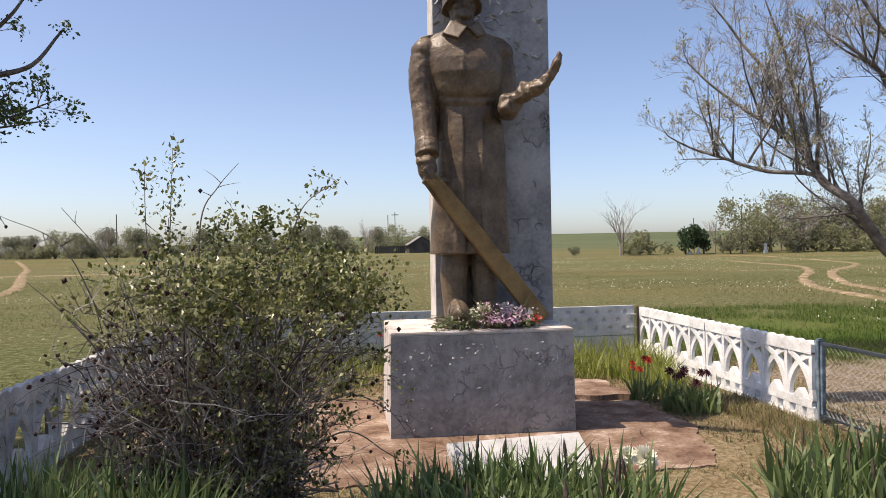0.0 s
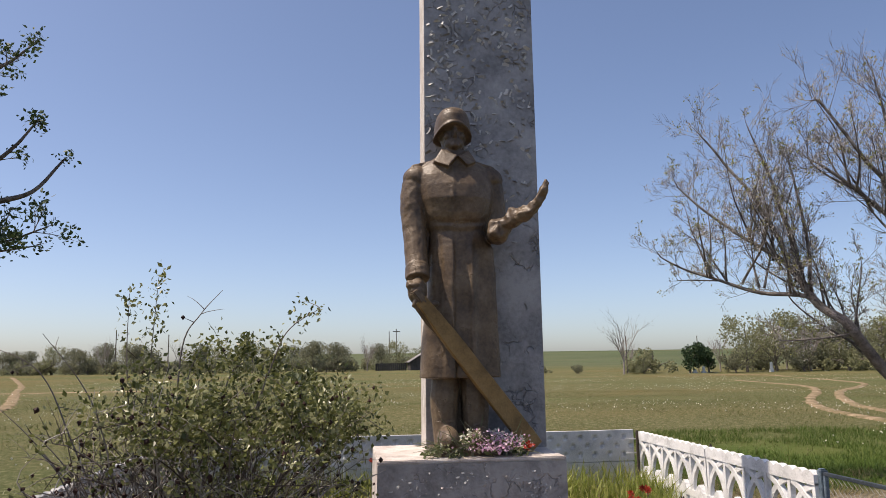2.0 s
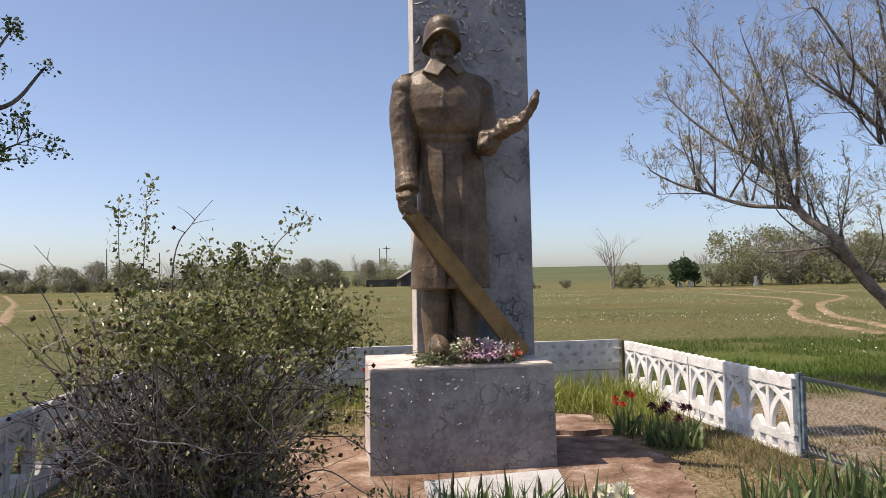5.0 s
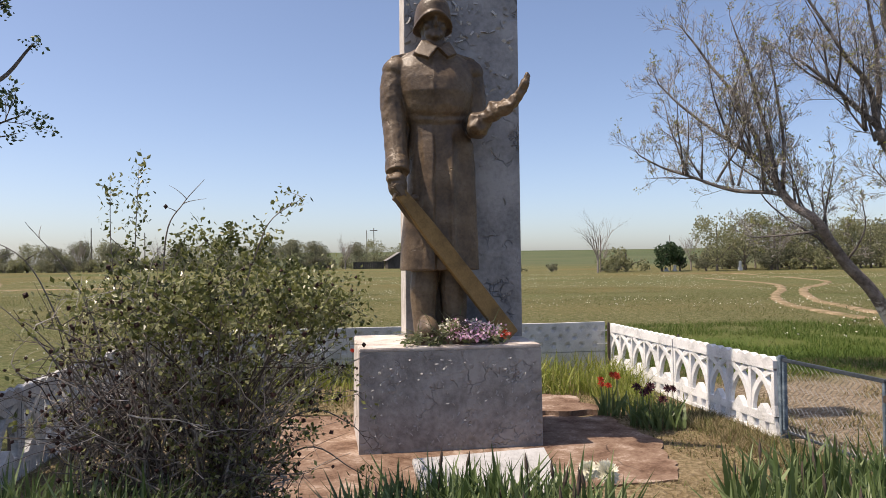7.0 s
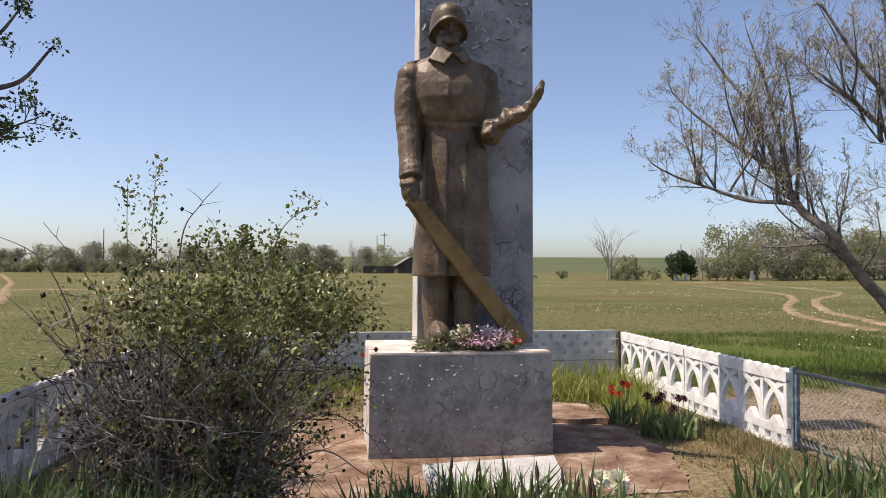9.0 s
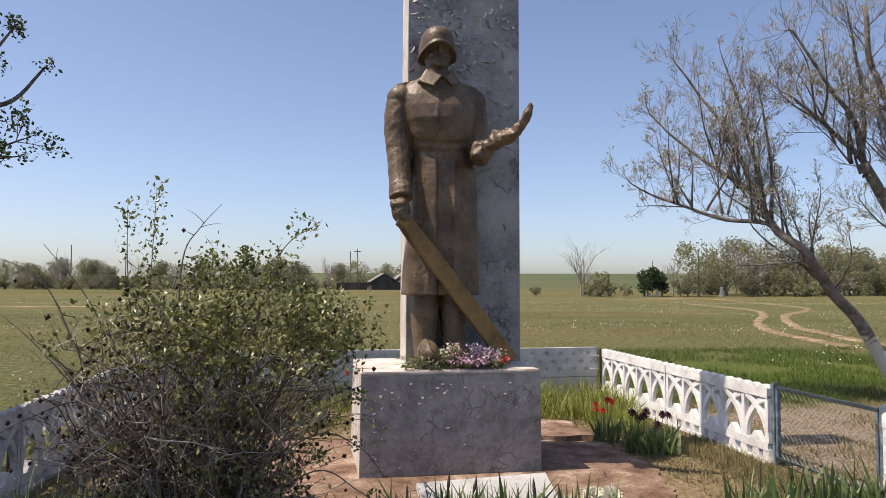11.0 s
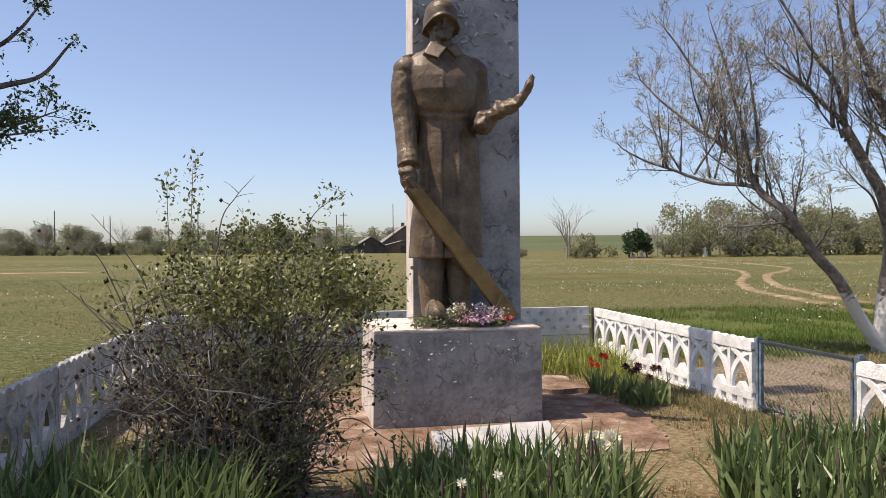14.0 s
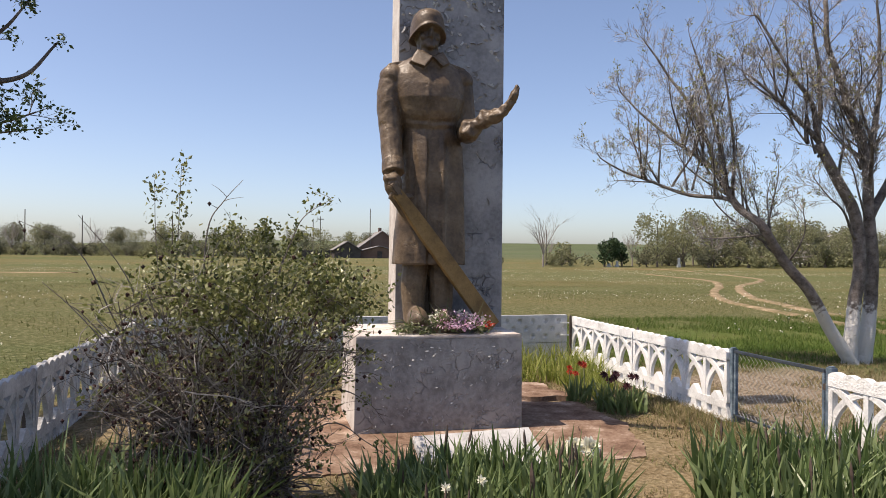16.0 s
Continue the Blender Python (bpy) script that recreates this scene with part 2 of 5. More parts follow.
def ground_material():
    """Trodden earth inside the fence, meadow outside, bare gravel by the gate, a green field on the far rise."""
    m = bpy.data.materials.new("ground")
    m.use_nodes = True
    n, l = m.node_tree.nodes, m.node_tree.links
    b = n["Principled BSDF"]
    b.inputs["Roughness"].default_value = 0.95
    b.inputs["Specular IOR Level"].default_value = 0.05
    geo = n.new("ShaderNodeNewGeometry")
    sep = n.new("ShaderNodeSeparateXYZ")
    l.new(geo.outputs["Position"], sep.inputs[0])

    def noise_of(scale, detail=6, rough=0.6):
        t = n.new("ShaderNodeTexNoise")
        t.inputs["Scale"].default_value, t.inputs["Detail"].default_value, t.inputs["Roughness"].default_value = scale, detail, rough
        l.new(geo.outputs["Position"], t.inputs["Vector"])
        return t.outputs["Fac"]

    def ramp(src, colours, lo=0.32, hi=0.68):
        r = n.new("ShaderNodeValToRGB")
        e = r.color_ramp.elements
        while len(e) < len(colours):
            e.new(0.5)
        for i, c in enumerate(colours):
            e[i].position = lo + (hi - lo) * i / (len(colours) - 1)
            e[i].color = (*c, 1)
        l.new(src, r.inputs[0])
        return r.outputs[0]

    def edge(src, a, c, wobble=None, amount=0.0):
        v = src
        if wobble:
            w = n.new("ShaderNodeMath")
            w.operation = "MULTIPLY_ADD"
            w.inputs[1].default_value = amount
            l.new(wobble, w.inputs[0])
            l.new(src, w.inputs[2])
            v = w.outputs[0]
        r = n.new("ShaderNodeMapRange")
        r.interpolation_type = "SMOOTHSTEP"
        r.inputs["From Min"].default_value, r.inputs["From Max"].default_value = a, c
        l.new(v, r.inputs["Value"])
        return r.outputs[0]

    def times(*fs):
        out = fs[0]
        for f in fs[1:]:
            k = n.new("ShaderNodeMath")
            k.operation = "MULTIPLY"
            l.new(out, k.inputs[0])
            l.new(f, k.inputs[1])
            out = k.outputs[0]
        return out

    def over(low, high, fac):
        k = n.new("ShaderNodeMix")
        k.data_type = "RGBA"
        l.new(fac, k.inputs["Factor"])
        l.new(low, k.inputs[6])
        l.new(high, k.inputs[7])
        return k.outputs[2]

    X, Y = sep.outputs["X"], sep.outputs["Y"]
    big, mid, small, tiny = noise_of(0.035, 4), noise_of(0.25), noise_of(2.2), noise_of(22, 5)
    meadow = ramp(mid, [(0.06, 0.075, 0.025), (0.104, 0.107, 0.04), (0.15, 0.133, 0.06), (0.064, 0.086, 0.028)])
    dry = ramp(small, [(0.12, 0.09, 0.043), (0.175, 0.135, 0.07), (0.09, 0.085, 0.03), (0.21, 0.165, 0.09)])
    grainy = noise_of(7.0, 9, 0.8)
    meadow = over(meadow, ramp(grainy, [(0.03, 0.036, 0.016), (0.09, 0.094, 0.04), (0.15, 0.135, 0.07), (0.26, 0.23, 0.145)], 0.38, 0.62), edge(grainy, 0.3, 0.5))
    col = over(meadow, dry, edge(big, 0.62, 0.78, mid, 0.22))
    far = n.new("ShaderNodeVectorMath")
    far.operation = "LENGTH"
    l.new(geo.outputs["Position"], far.inputs[0])
    col = over(col, ramp(big, [(0.08, 0.095, 0.055), (0.11, 0.12, 0.07)]), edge(far.outputs["Value"], 120, 190))
    flat = n.new("ShaderNodeVectorMath")
    flat.operation = "MULTIPLY"
    flat.inputs[1].default_value = (0.22, 1.0, 1.0)
    l.new(geo.outputs["Position"], flat.inputs[0])
    band = n.new("ShaderNodeTexNoise")
    band.inputs["Scale"].default_value, band.inputs["Detail"].default_value, band.inputs["Roughness"].default_value = 0.085, 5, 0.62
    l.new(flat.outputs[0], band.inputs["Vector"])
    strip = n.new("ShaderNodeMix")
    strip.data_type, strip.blend_type = "RGBA", "OVERLAY"
    strip.inputs["Factor"].default_value = 0.75
    l.new(col, strip.inputs[6])
    l.new(ramp(band.outputs["Fac"], [(0.36, 0.45, 0.36), (0.48, 0.50, 0.46), (0.56, 0.53, 0.48)], 0.38, 0.62), strip.inputs[7])
    col = strip.outputs[2]
    lush = ramp(mid, [(0.05, 0.085, 0.017), (0.075, 0.115, 0.024), (0.11, 0.13, 0.036)])
    col = over(col, lush, times(edge(X, 3.2, 5.5), edge(X, 19, 11, mid, 5), edge(Y, 1.5, 3.5), edge(Y, 14, 8, mid, 5)))
    gravel = ramp(tiny, [(0.13, 0.10, 0.07), (0.235, 0.185, 0.13), (0.36, 0.30, 0.225)], 0.40, 0.60)
    col = over(col, gravel, times(edge(X, 2.85, 3.15, small, 0.2), edge(X, 8.2, 6.0, small, 1.2), edge(Y, 4.0, 2.6, small, 1.2)))
    earth = ramp(small, [(0.15, 0.10, 0.055), (0.21, 0.155, 0.088), (0.28, 0.22, 0.135), (0.125, 0.115, 0.045)])
    fine = ramp(tiny, [(0.09, 0.07, 0.033), (0.225, 0.17, 0.10), (0.34, 0.275, 0.175)], 0.40, 0.60)
    half = n.new("ShaderNodeValue")
    half.outputs[0].default_value = 0.5
    earth = over(earth, fine, half.outputs[0])
    col = over(col, earth, times(edge(X, -3.6, -3.4, small, 0.3), edge(X, 3.05, 2.85, small, 0.3), edge(Y, 3.85, 3.6, small, 0.3)))
    l.new(col, b.inputs["Base Color"])
    bp = n.new("ShaderNodeBump")
    bp.inputs["Strength"].default_value, bp.inputs["Distance"].default_value = 1.0, 0.06
    l.new(tiny, bp.inputs["Height"])
    l.new(bp.outputs[0], b.inputs["Normal"])
    return m


M_ground = ground_material()


# ---- builders ----
rng = np.random.default_rng(5)
FINE = ("lilac", "white_flowers", "red_flowers", "stem_heap", "leaves", "flower_buds", "cane_tangle", "hip_scatter", "paint_flakes", "seed_keys", "petals", "crown")


def mesh_of(name, verts, faces, material, smooth=False):
    me = bpy.data.meshes.new(name)
    me.from_pydata([tuple(v) for v in verts], [], faces)
    me.materials.append(material)
    if smooth:
        me.polygons.foreach_set("use_smooth", [True] * len(me.polygons))
    me.update()
    return me


def thing(name, label, category, at=(0, 0, 0), group="", kind=""):
    ob = new(name)
    ob.empty_display_size = 0.1
    ob.location = at
    return tagged(ob, label, category, group, kind)


def child(ob, parent, label=""):
    ob.parent = parent
    return tagged(ob, label)


def part(name, bm, material, parent, label="", smooth=False):
    me = bpy.data.meshes.new(name)
    bmesh.ops.recalc_face_normals(bm, faces=bm.faces)
    bm.to_mesh(me)
    bm.free()
    me.materials.append(material)
    if smooth:
        me.polygons.foreach_set("use_smooth", [True] * len(me.polygons))
    ob = new(name, me)
    if parent is not None:
        ob.parent = parent
    return tagged(ob, label)


def raw(name, vf, material, parent=None, label="", smooth=False):
    ob = new(name, mesh_of(name, vf[0], vf[1], material, smooth))
    if parent is not None:
        ob.parent = parent
    if name in FINE:
        ob["kind"] = "stuff"
    return tagged(ob, label)


def box(bm, x0, x1, y0, y1, z0, z1, bevel=0.0, m=None):
    mat = Matrix.LocRotScale(((x0 + x1) / 2, (y0 + y1) / 2, (z0 + z1) / 2), None, (x1 - x0, y1 - y0, z1 - z0))
    r = bmesh.ops.create_cube(bm, size=1, matrix=(m @ mat) if m else mat)
    if bevel:
        vs = set(r["verts"])
        bmesh.ops.bevel(bm, geom=[e for e in bm.edges if e.verts[0] in vs and e.verts[1] in vs], offset=bevel, segments=2, affect="EDGES")
    return bm


def boxed(*a, **k):
    return box(bmesh.new(), *a, **k)


def tube(vf, pts, radii, sides=5, cap=True):
    """Adds a tapered tube along pts to (verts, faces)."""
    V, F = vf
    pts = [Vector(p) for p in pts]
    side = None
    start = len(V)
    for i, p in enumerate(pts):
        d = (pts[min(i + 1, len(pts) - 1)] - pts[max(i - 1, 0)])
        d = d.normalized() if d.length > 1e-9 else Vector((0, 0, 1))
        if side is None:
            side = d.orthogonal().normalized()
        side = (side - d * side.dot(d))
        side = side.normalized() if side.length > 1e-6 else d.orthogonal().normalized()
        up = d.cross(side)
        for k in range(sides):
            a = 2 * math.pi * k / sides
            V.append(p + (side * math.cos(a) + up * math.sin(a)) * radii[i])
    for i in range(len(pts) - 1):
        for k in range(sides):
            a, b = start + i * sides + k, start + i * sides + (k + 1) % sides
            F.append((a, b, b + sides, a + sides))
    if cap:
        F.append(tuple(start + k for k in range(sides))[::-1])
        F.append(tuple(start + (len(pts) - 1) * sides + k for k in range(sides)))
    return vf


def bent(pts, steps=4):
    """A smooth line through control points (Catmull-Rom)."""
    pts = [Vector(p) for p in pts]
    ext = [2 * pts[0] - pts[1]] + pts + [2 * pts[-1] - pts[-2]]
    out = []
    for i in range(1, len(ext) - 2):
        p0, p1, p2, p3 = ext[i - 1:i + 3]
        for s in range(steps):
            t = s / steps
            out.append(0.5 * (2 * p1 + (p2 - p0) * t + (2 * p0 - 5 * p1 + 4 * p2 - p3) * t * t + (3 * p1 - p0 - 3 * p2 + p3) * t ** 3))
    out.append(pts[-1])
    return out


def blades(roots, heights, widths, lean, curl=0.35, segs=3):
    """Sword-shaped blades that stand at roots: bent, tapered strips."""
    n = len(roots)
    ang = rng.uniform(0, 2 * np.pi, n)
    tilt = np.abs(rng.normal(0, lean, n))
    dx, dy = np.cos(ang), np.sin(ang)
    face = ang + np.pi / 2 + rng.normal(0, 0.9, n)
    wx, wy = np.cos(face), np.sin(face)
    V, F = [], []
    prof = [0.85, 1.0, 0.78, 0.0] if segs == 3 else [1.0, 0.7, 0.0]
    rows = []
    for i in range(segs + 1):
        t = i / segs
        off = heights * (tilt * t + curl * tilt * t * t * 1.6)
        z = heights * (t - 0.25 * tilt * t * t)
        c = np.stack([roots[:, 0] + dx * off, roots[:, 1] + dy * off, roots[:, 2] + z], 1)
        w = (widths * prof[i] / 2)[:, None] * np.stack([wx, wy, np.zeros(n)], 1)
        rows.append((c - w, c + w) if i < segs else (c,))
    per = 2 * segs + 1
    V = np.zeros((n, per, 3))
    for i in range(segs):
        V[:, 2 * i], V[:, 2 * i + 1] = rows[i]
    V[:, 2 * segs] = rows[segs][0]
    base = np.arange(n) * per
    for b in base.tolist():
        for i in range(segs - 1):
            F.append((b + 2 * i, b + 2 * i + 1, b + 2 * i + 3, b + 2 * i + 2))
        F.append((b + 2 * segs - 2, b + 2 * segs - 1, b + 2 * segs))
    return V.reshape(-1, 3), F


def leaf_quads(pts, size, long=1.7, up=0.0):
    """Small pointed leaves, turned at random, at pts."""
    n = len(pts)
    d = rng.normal(0, 1, (n, 3))
    d[:, 2] += up
    d /= np.linalg.norm(d, axis=1)[:, None]
    e = rng.normal(0, 1, (n, 3))
    e -= d * (e * d).sum(1)[:, None]
    e /= np.linalg.norm(e, axis=1)[:, None]
    s = (size * rng.uniform(0.6, 1.35, n))[:, None]
    nrm = np.cross(d, e)
    V = np.stack([pts, pts + d * s * long * 0.45 + e * s * 0.5 + nrm * s * 0.12, pts + d * s * long, pts + d * s * long * 0.45 - e * s * 0.5 + nrm * s * 0.12], 1).reshape(-1, 3)
    F = [(4 * i, 4 * i + 1, 4 * i + 2, 4 * i + 3) for i in range(n)]
    return V, F


def joined(*vfs):
    V, F = [], []
    for v, f in vfs:
        o = len(V)
        V.extend(tuple(p) for p in v)
        F.extend(tuple(i + o for i in q) for q in f)
    return V, F


# ---- ground ----
def rise_at(x, y):
    """Height of the ground: level round the plot, a slow swell towards the village, a green rise on the far side."""
    r = math.hypot(x, y)
    a = math.atan2(y, x)
    z = 0.05 * min(1, (r - 8) / 10) * noise.noise((x * 0.08, y * 0.08, 0)) if r > 8 else 0.0
    swell = max(0, min(1, (r - 55) / 70))
    z += 0.55 * swell * swell * (3 - 2 * swell)
    rise = max(0, min(1, (r - 140) / 300))
    side = max(0, min(1, (math.sin(a) * 0.2 + math.cos(a) + 0.25) / 0.4)) if math.sin(a) > -0.3 else 0
    z += (7.6 * side + 0.1) * rise * rise * (3 - 2 * rise)
    return z - max(0, r - 440) * 0.004


def build_ground():
    rings = [0, 1, 2, 3, 4, 5, 6, 7, 8, 10, 12, 14, 17, 20, 24, 29, 35, 42, 50, 60, 72, 86, 104, 125, 150, 180, 215, 260, 310, 370, 440, 560, 800, 1300, 2300, 4200]
    seg = 144
    V, F = [(0, 0, 0)], []
    for r in rings[1:]:
        for k in range(seg):
            a = 2 * math.pi * k / seg
            x, y = r * math.cos(a), r * math.sin(a)
            z = rise_at(x, y)
            V.append((x, y, z))
    for k in range(seg):
        F.append((0, 1 + k, 1 + (k + 1) % seg))
    for i in range(len(rings) - 2):
        o, p = 1 + i * seg, 1 + (i + 1) * seg
        for k in range(seg):
            F.append((o + k, p + k, p + (k + 1) % seg, o + (k + 1) % seg))
    raw("ground", (V, F), M_ground, None, "flat steppe meadow with patches of dry earth", True)["kind"] = "structure"


build_ground()


def track(pts, width, label):
    line = bent(pts, 30)
    V, F = [], []
    for i, p in enumerate(line):
        d = (line[min(i + 1, len(line) - 1)] - line[max(i - 1, 0)]).normalized()
        s = Vector((-d.y, d.x, 0))
        for k, f in enumerate((-1, -0.6, 0, 0.6, 1)):
            w = width * 0.5 * (1 + 0.5 * noise.noise((p.x * 0.7, p.y * 0.7, k)) + 0.6 * noise.noise((p.x * 3.1, p.y * 3.1, k * 3)))
            V.append(p + s * f * w + Vector((0, 0, rise_at(p.x, p.y) + (-0.03, 0.012, 0.008, 0.012, -0.03)[k] + 0.03)))
    for i in range(len(line) - 1):
        for k in range(4):
            a = 5 * i + k
            F.append((a, a + 1, a + 6, a + 5))
    ob = raw("road", (V, F), M_track, None, label, True)
    tagged(ob, label, "dirt road", "wheel tracks", "structure")


track([(12, 4, 0), (14.4, 12.2, 0), (15.7, 15.3, 0), (17.6, 19.6, 0), (23, 27.8, 0), (29.5, 34.9, 0), (34, 41.5, 0), (39.3, 57.2, 0), (40.1, 63.9, 0), (34.4, 68, 0)], 0.42, "sandy wheel rut curving over the meadow")
track([(11, 5, 0), (13.4, 13.2, 0), (14.6, 16.7, 0), (17.6, 22.1, 0), (22.5, 28.9, 0), (27, 37, 0), (30, 50, 0)], 0.42, "sandy wheel rut curving over the meadow")
track([(-46, 100, 0), (-36, 78, 0), (-29, 62, 0), (-24, 49, 0), (-20.7, 41, 0), (-15.2, 27, 0), (-13.5, 20, 0)], 0.55, "pale dirt path worn into the meadow")
track([(-60, 42, 0), (-40, 43, 0), (-29, 44.5, 0), (-22, 46.2, 0), (-14, 46.5, 0)], 0.7, "pale dirt path worn into the meadow")


# ---- monument ----
def rough_slab(outline, z0, z1):
    """A slab with a broken outline."""
    bm = bmesh.new()
    low = [bm.verts.new((x, y, z0)) for x, y in outline]
    f = bm.faces.new(low)
    r = bmesh.ops.extrude_face_region(bm, geom=[f])
    for v in r["geom"]:
        if isinstance(v, bmesh.types.BMVert):
            v.co.z = z1
    return bm


def ragged(corners, step=0.06, amp=0.09, seed=0):
    out = []
    for i, a in enumerate(corners):
        b = corners[(i + 1) % len(corners)]
        a, b = Vector((*a, 0)), Vector((*b, 0))
        n = max(2, int((b - a).length / step))
        nrm = Vector((-(b - a).y, (b - a).x, 0)).normalized()
        for k in range(n):
            p = a.lerp(b, k / n)
            q = p + nrm * amp * (noise.noise((p.x * 3 + seed, p.y * 3, seed)) + 0.5 * noise.noise((p.x * 11, p.y * 11, seed)))
            out.append((q.x, q.y))
    return out


pad = thing("concrete_pad", "clay-stained cracked concrete pad under the pedestal", "paving", kind="structure")
part("slab", rough_slab(ragged([(-1.5, -1.12), (1.42, -1.12), (1.78, -0.2), (1.74, 1.0), (-1.5, 1.7)], seed=1), -0.05, 0.014), M_pad, pad)
part("slab", rough_slab(ragged([(0.85, 1.13), (1.75, 1.1), (1.66, 1.9), (1.3, 2.05), (0.7, 1.95)], seed=4), -0.05, 0.06), M_pad, pad, "broken raised piece of the pad")

PED_X, PED_D, PED_Z = 0.775, 1.1, 0.87


def build_pedestal():
    ped = thing("pedestal", "concrete block pedestal in flaking silver-grey paint", "pedestal")
    # The block takes the paler colour: sunlight on its sides is painted in.
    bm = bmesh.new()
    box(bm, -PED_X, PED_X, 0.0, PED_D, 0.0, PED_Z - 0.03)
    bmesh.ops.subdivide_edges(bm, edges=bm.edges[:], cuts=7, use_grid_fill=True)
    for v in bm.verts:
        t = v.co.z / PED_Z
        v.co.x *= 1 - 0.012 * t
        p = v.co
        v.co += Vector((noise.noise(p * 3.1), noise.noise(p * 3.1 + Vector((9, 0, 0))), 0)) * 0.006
    part("block", bm, M_pale_lit, ped, "pale-coated concrete block, sides lightened as if sunlit")
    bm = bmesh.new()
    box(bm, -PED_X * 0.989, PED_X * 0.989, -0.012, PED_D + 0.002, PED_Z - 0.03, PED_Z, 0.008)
    part("top_edge", bm, M_pale_lit, ped, "pale worn limewashed top")
    bm = bmesh.new()
    box(bm, -PED_X + 0.002, PED_X - 0.002, -0.014, 0.02, 0.008, PED_Z - 0.032)
    bmesh.ops.subdivide_edges(bm, edges=bm.edges[:], cuts=7, use_grid_fill=True)
    for v in bm.verts:
        v.co.x *= 1 - 0.012 * v.co.z / PED_Z
        v.co.y += 0.004 * noise.noise(v.co * 4)
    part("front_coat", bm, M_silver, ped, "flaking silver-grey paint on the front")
    return ped


pedestal = build_pedestal()
PIL = (-0.31, 0.785, 0.66, 1.085, PED_Z, 6.7)


def build_pillar():
    pil = thing("pillar", "tall square concrete pillar in peeling silver paint", "pillar")
    # Shaft sides use the same paler colour in place of sunlight.
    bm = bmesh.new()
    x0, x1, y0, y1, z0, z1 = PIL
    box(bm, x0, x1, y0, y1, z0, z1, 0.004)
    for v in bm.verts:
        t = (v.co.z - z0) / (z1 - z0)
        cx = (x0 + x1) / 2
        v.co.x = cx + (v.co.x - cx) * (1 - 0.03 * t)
    part("shaft", bm, M_pale_lit, pil, "pale-coated concrete shaft, sides lightened as if sunlit")
    bm = bmesh.new()
    box(bm, x0 + 0.003, x1 - 0.003, y0 - 0.008, y0 + 0.02, z0 + 0.002, z1 - 0.02)
    for v in bm.verts:
        t = (v.co.z - z0) / (z1 - z0)
        cx = (x0 + x1) / 2
        v.co.x = cx + (v.co.x - cx) * (1 - 0.03 * t)
    part("front_coat", bm, M_pillar, pil, "peeling silver-grey paint on the front")
    return pil


pillar = build_pillar()


def flakes(count, spot, size):
    """Curled scales of loose paint that stand off a face towards -y."""
    V, F = [], []
    r = random.Random(count)
    made = 0
    while made < count:
        x, z, keep, y = spot(r)
        if r.random() > keep:
            continue
        made += 1
        a = r.uniform(0, 2 * math.pi)
        L, W = size * r.uniform(0.5, 1.8), size * r.uniform(0.25, 0.7)
        lift = size * r.uniform(0.2, 0.55)
        o = len(V)
        kink = r.uniform(-0.5, 0.5)
        for i in range(4):
            t = i / 3 - 0.5
            for j in (0, 1):
                u, w = t * L, (j - 0.3) * W + kink * L * (t * t)
                yy = y - 0.0015 - (lift * (0.35 + 0.65 * (1 - 4 * t * t)) if j else 0)
                V.append((x + u * math.cos(a) - w * math.sin(a), yy, z + u * math.sin(a) + w * math.cos(a)))
        for i in range(3):
            F.append((o + 2 * i, o + 2 * i + 1, o + 2 * i + 3, o + 2 * i + 2))
    return V, F


def pillar_spot(r):
    x, z = r.uniform(PIL[0] + 0.04, PIL[1] - 0.05), r.uniform(1.0, 6.5)
    keep = 0.08 if z < 2.9 else (0.35 if z < 3.6 else 1.0)
    keep *= 0.35 + 1.2 * max(0, noise.noise((x * 2.4, 3, z * 2.4)) + 0.25)
    return x, z, min(1, keep), PIL[2] - 0.008


def ped_spot(r):
    x, z = r.uniform(-0.7, 0.7), r.uniform(0.06, 0.78)
    return x, z, min(1, 0.3 + max(0, noise.noise((x * 3, 8, z * 3)))), -0.016


raw("paint_flakes", flakes(620, pillar_spot, 0.042), M_flake, pillar, "curled loose flakes of paint")
V, F = flakes(260, ped_spot, 0.02)
for k in range(260):
    raw("paint_flake", (V[8 * k:8 * k + 8], F[:3]), M_flake, pedestal)


def limb(bm, pts, radii, sides=14, steps=4):
    line = bent(pts, steps)
    rad = [radii[min(i // steps, len(radii) - 1)] * (1 - (i % steps) / steps) + radii[min(i // steps + 1, len(radii) - 1)] * (i % steps) / steps for i in range(len(line))]
    vf = tube(([], []), line, rad, sides)
    vs = [bm.verts.new(v) for v in vf[0]]
    for f in vf[1]:
        bm.faces.new([vs[i] for i in f])


def ball(bm, c, r, turn=None):
    m = Matrix.LocRotScale(c, turn or Euler((0, 0, 0)), r)
    bmesh.ops.create_uvsphere(bm, u_segments=20, v_segments=14, radius=1, matrix=m)


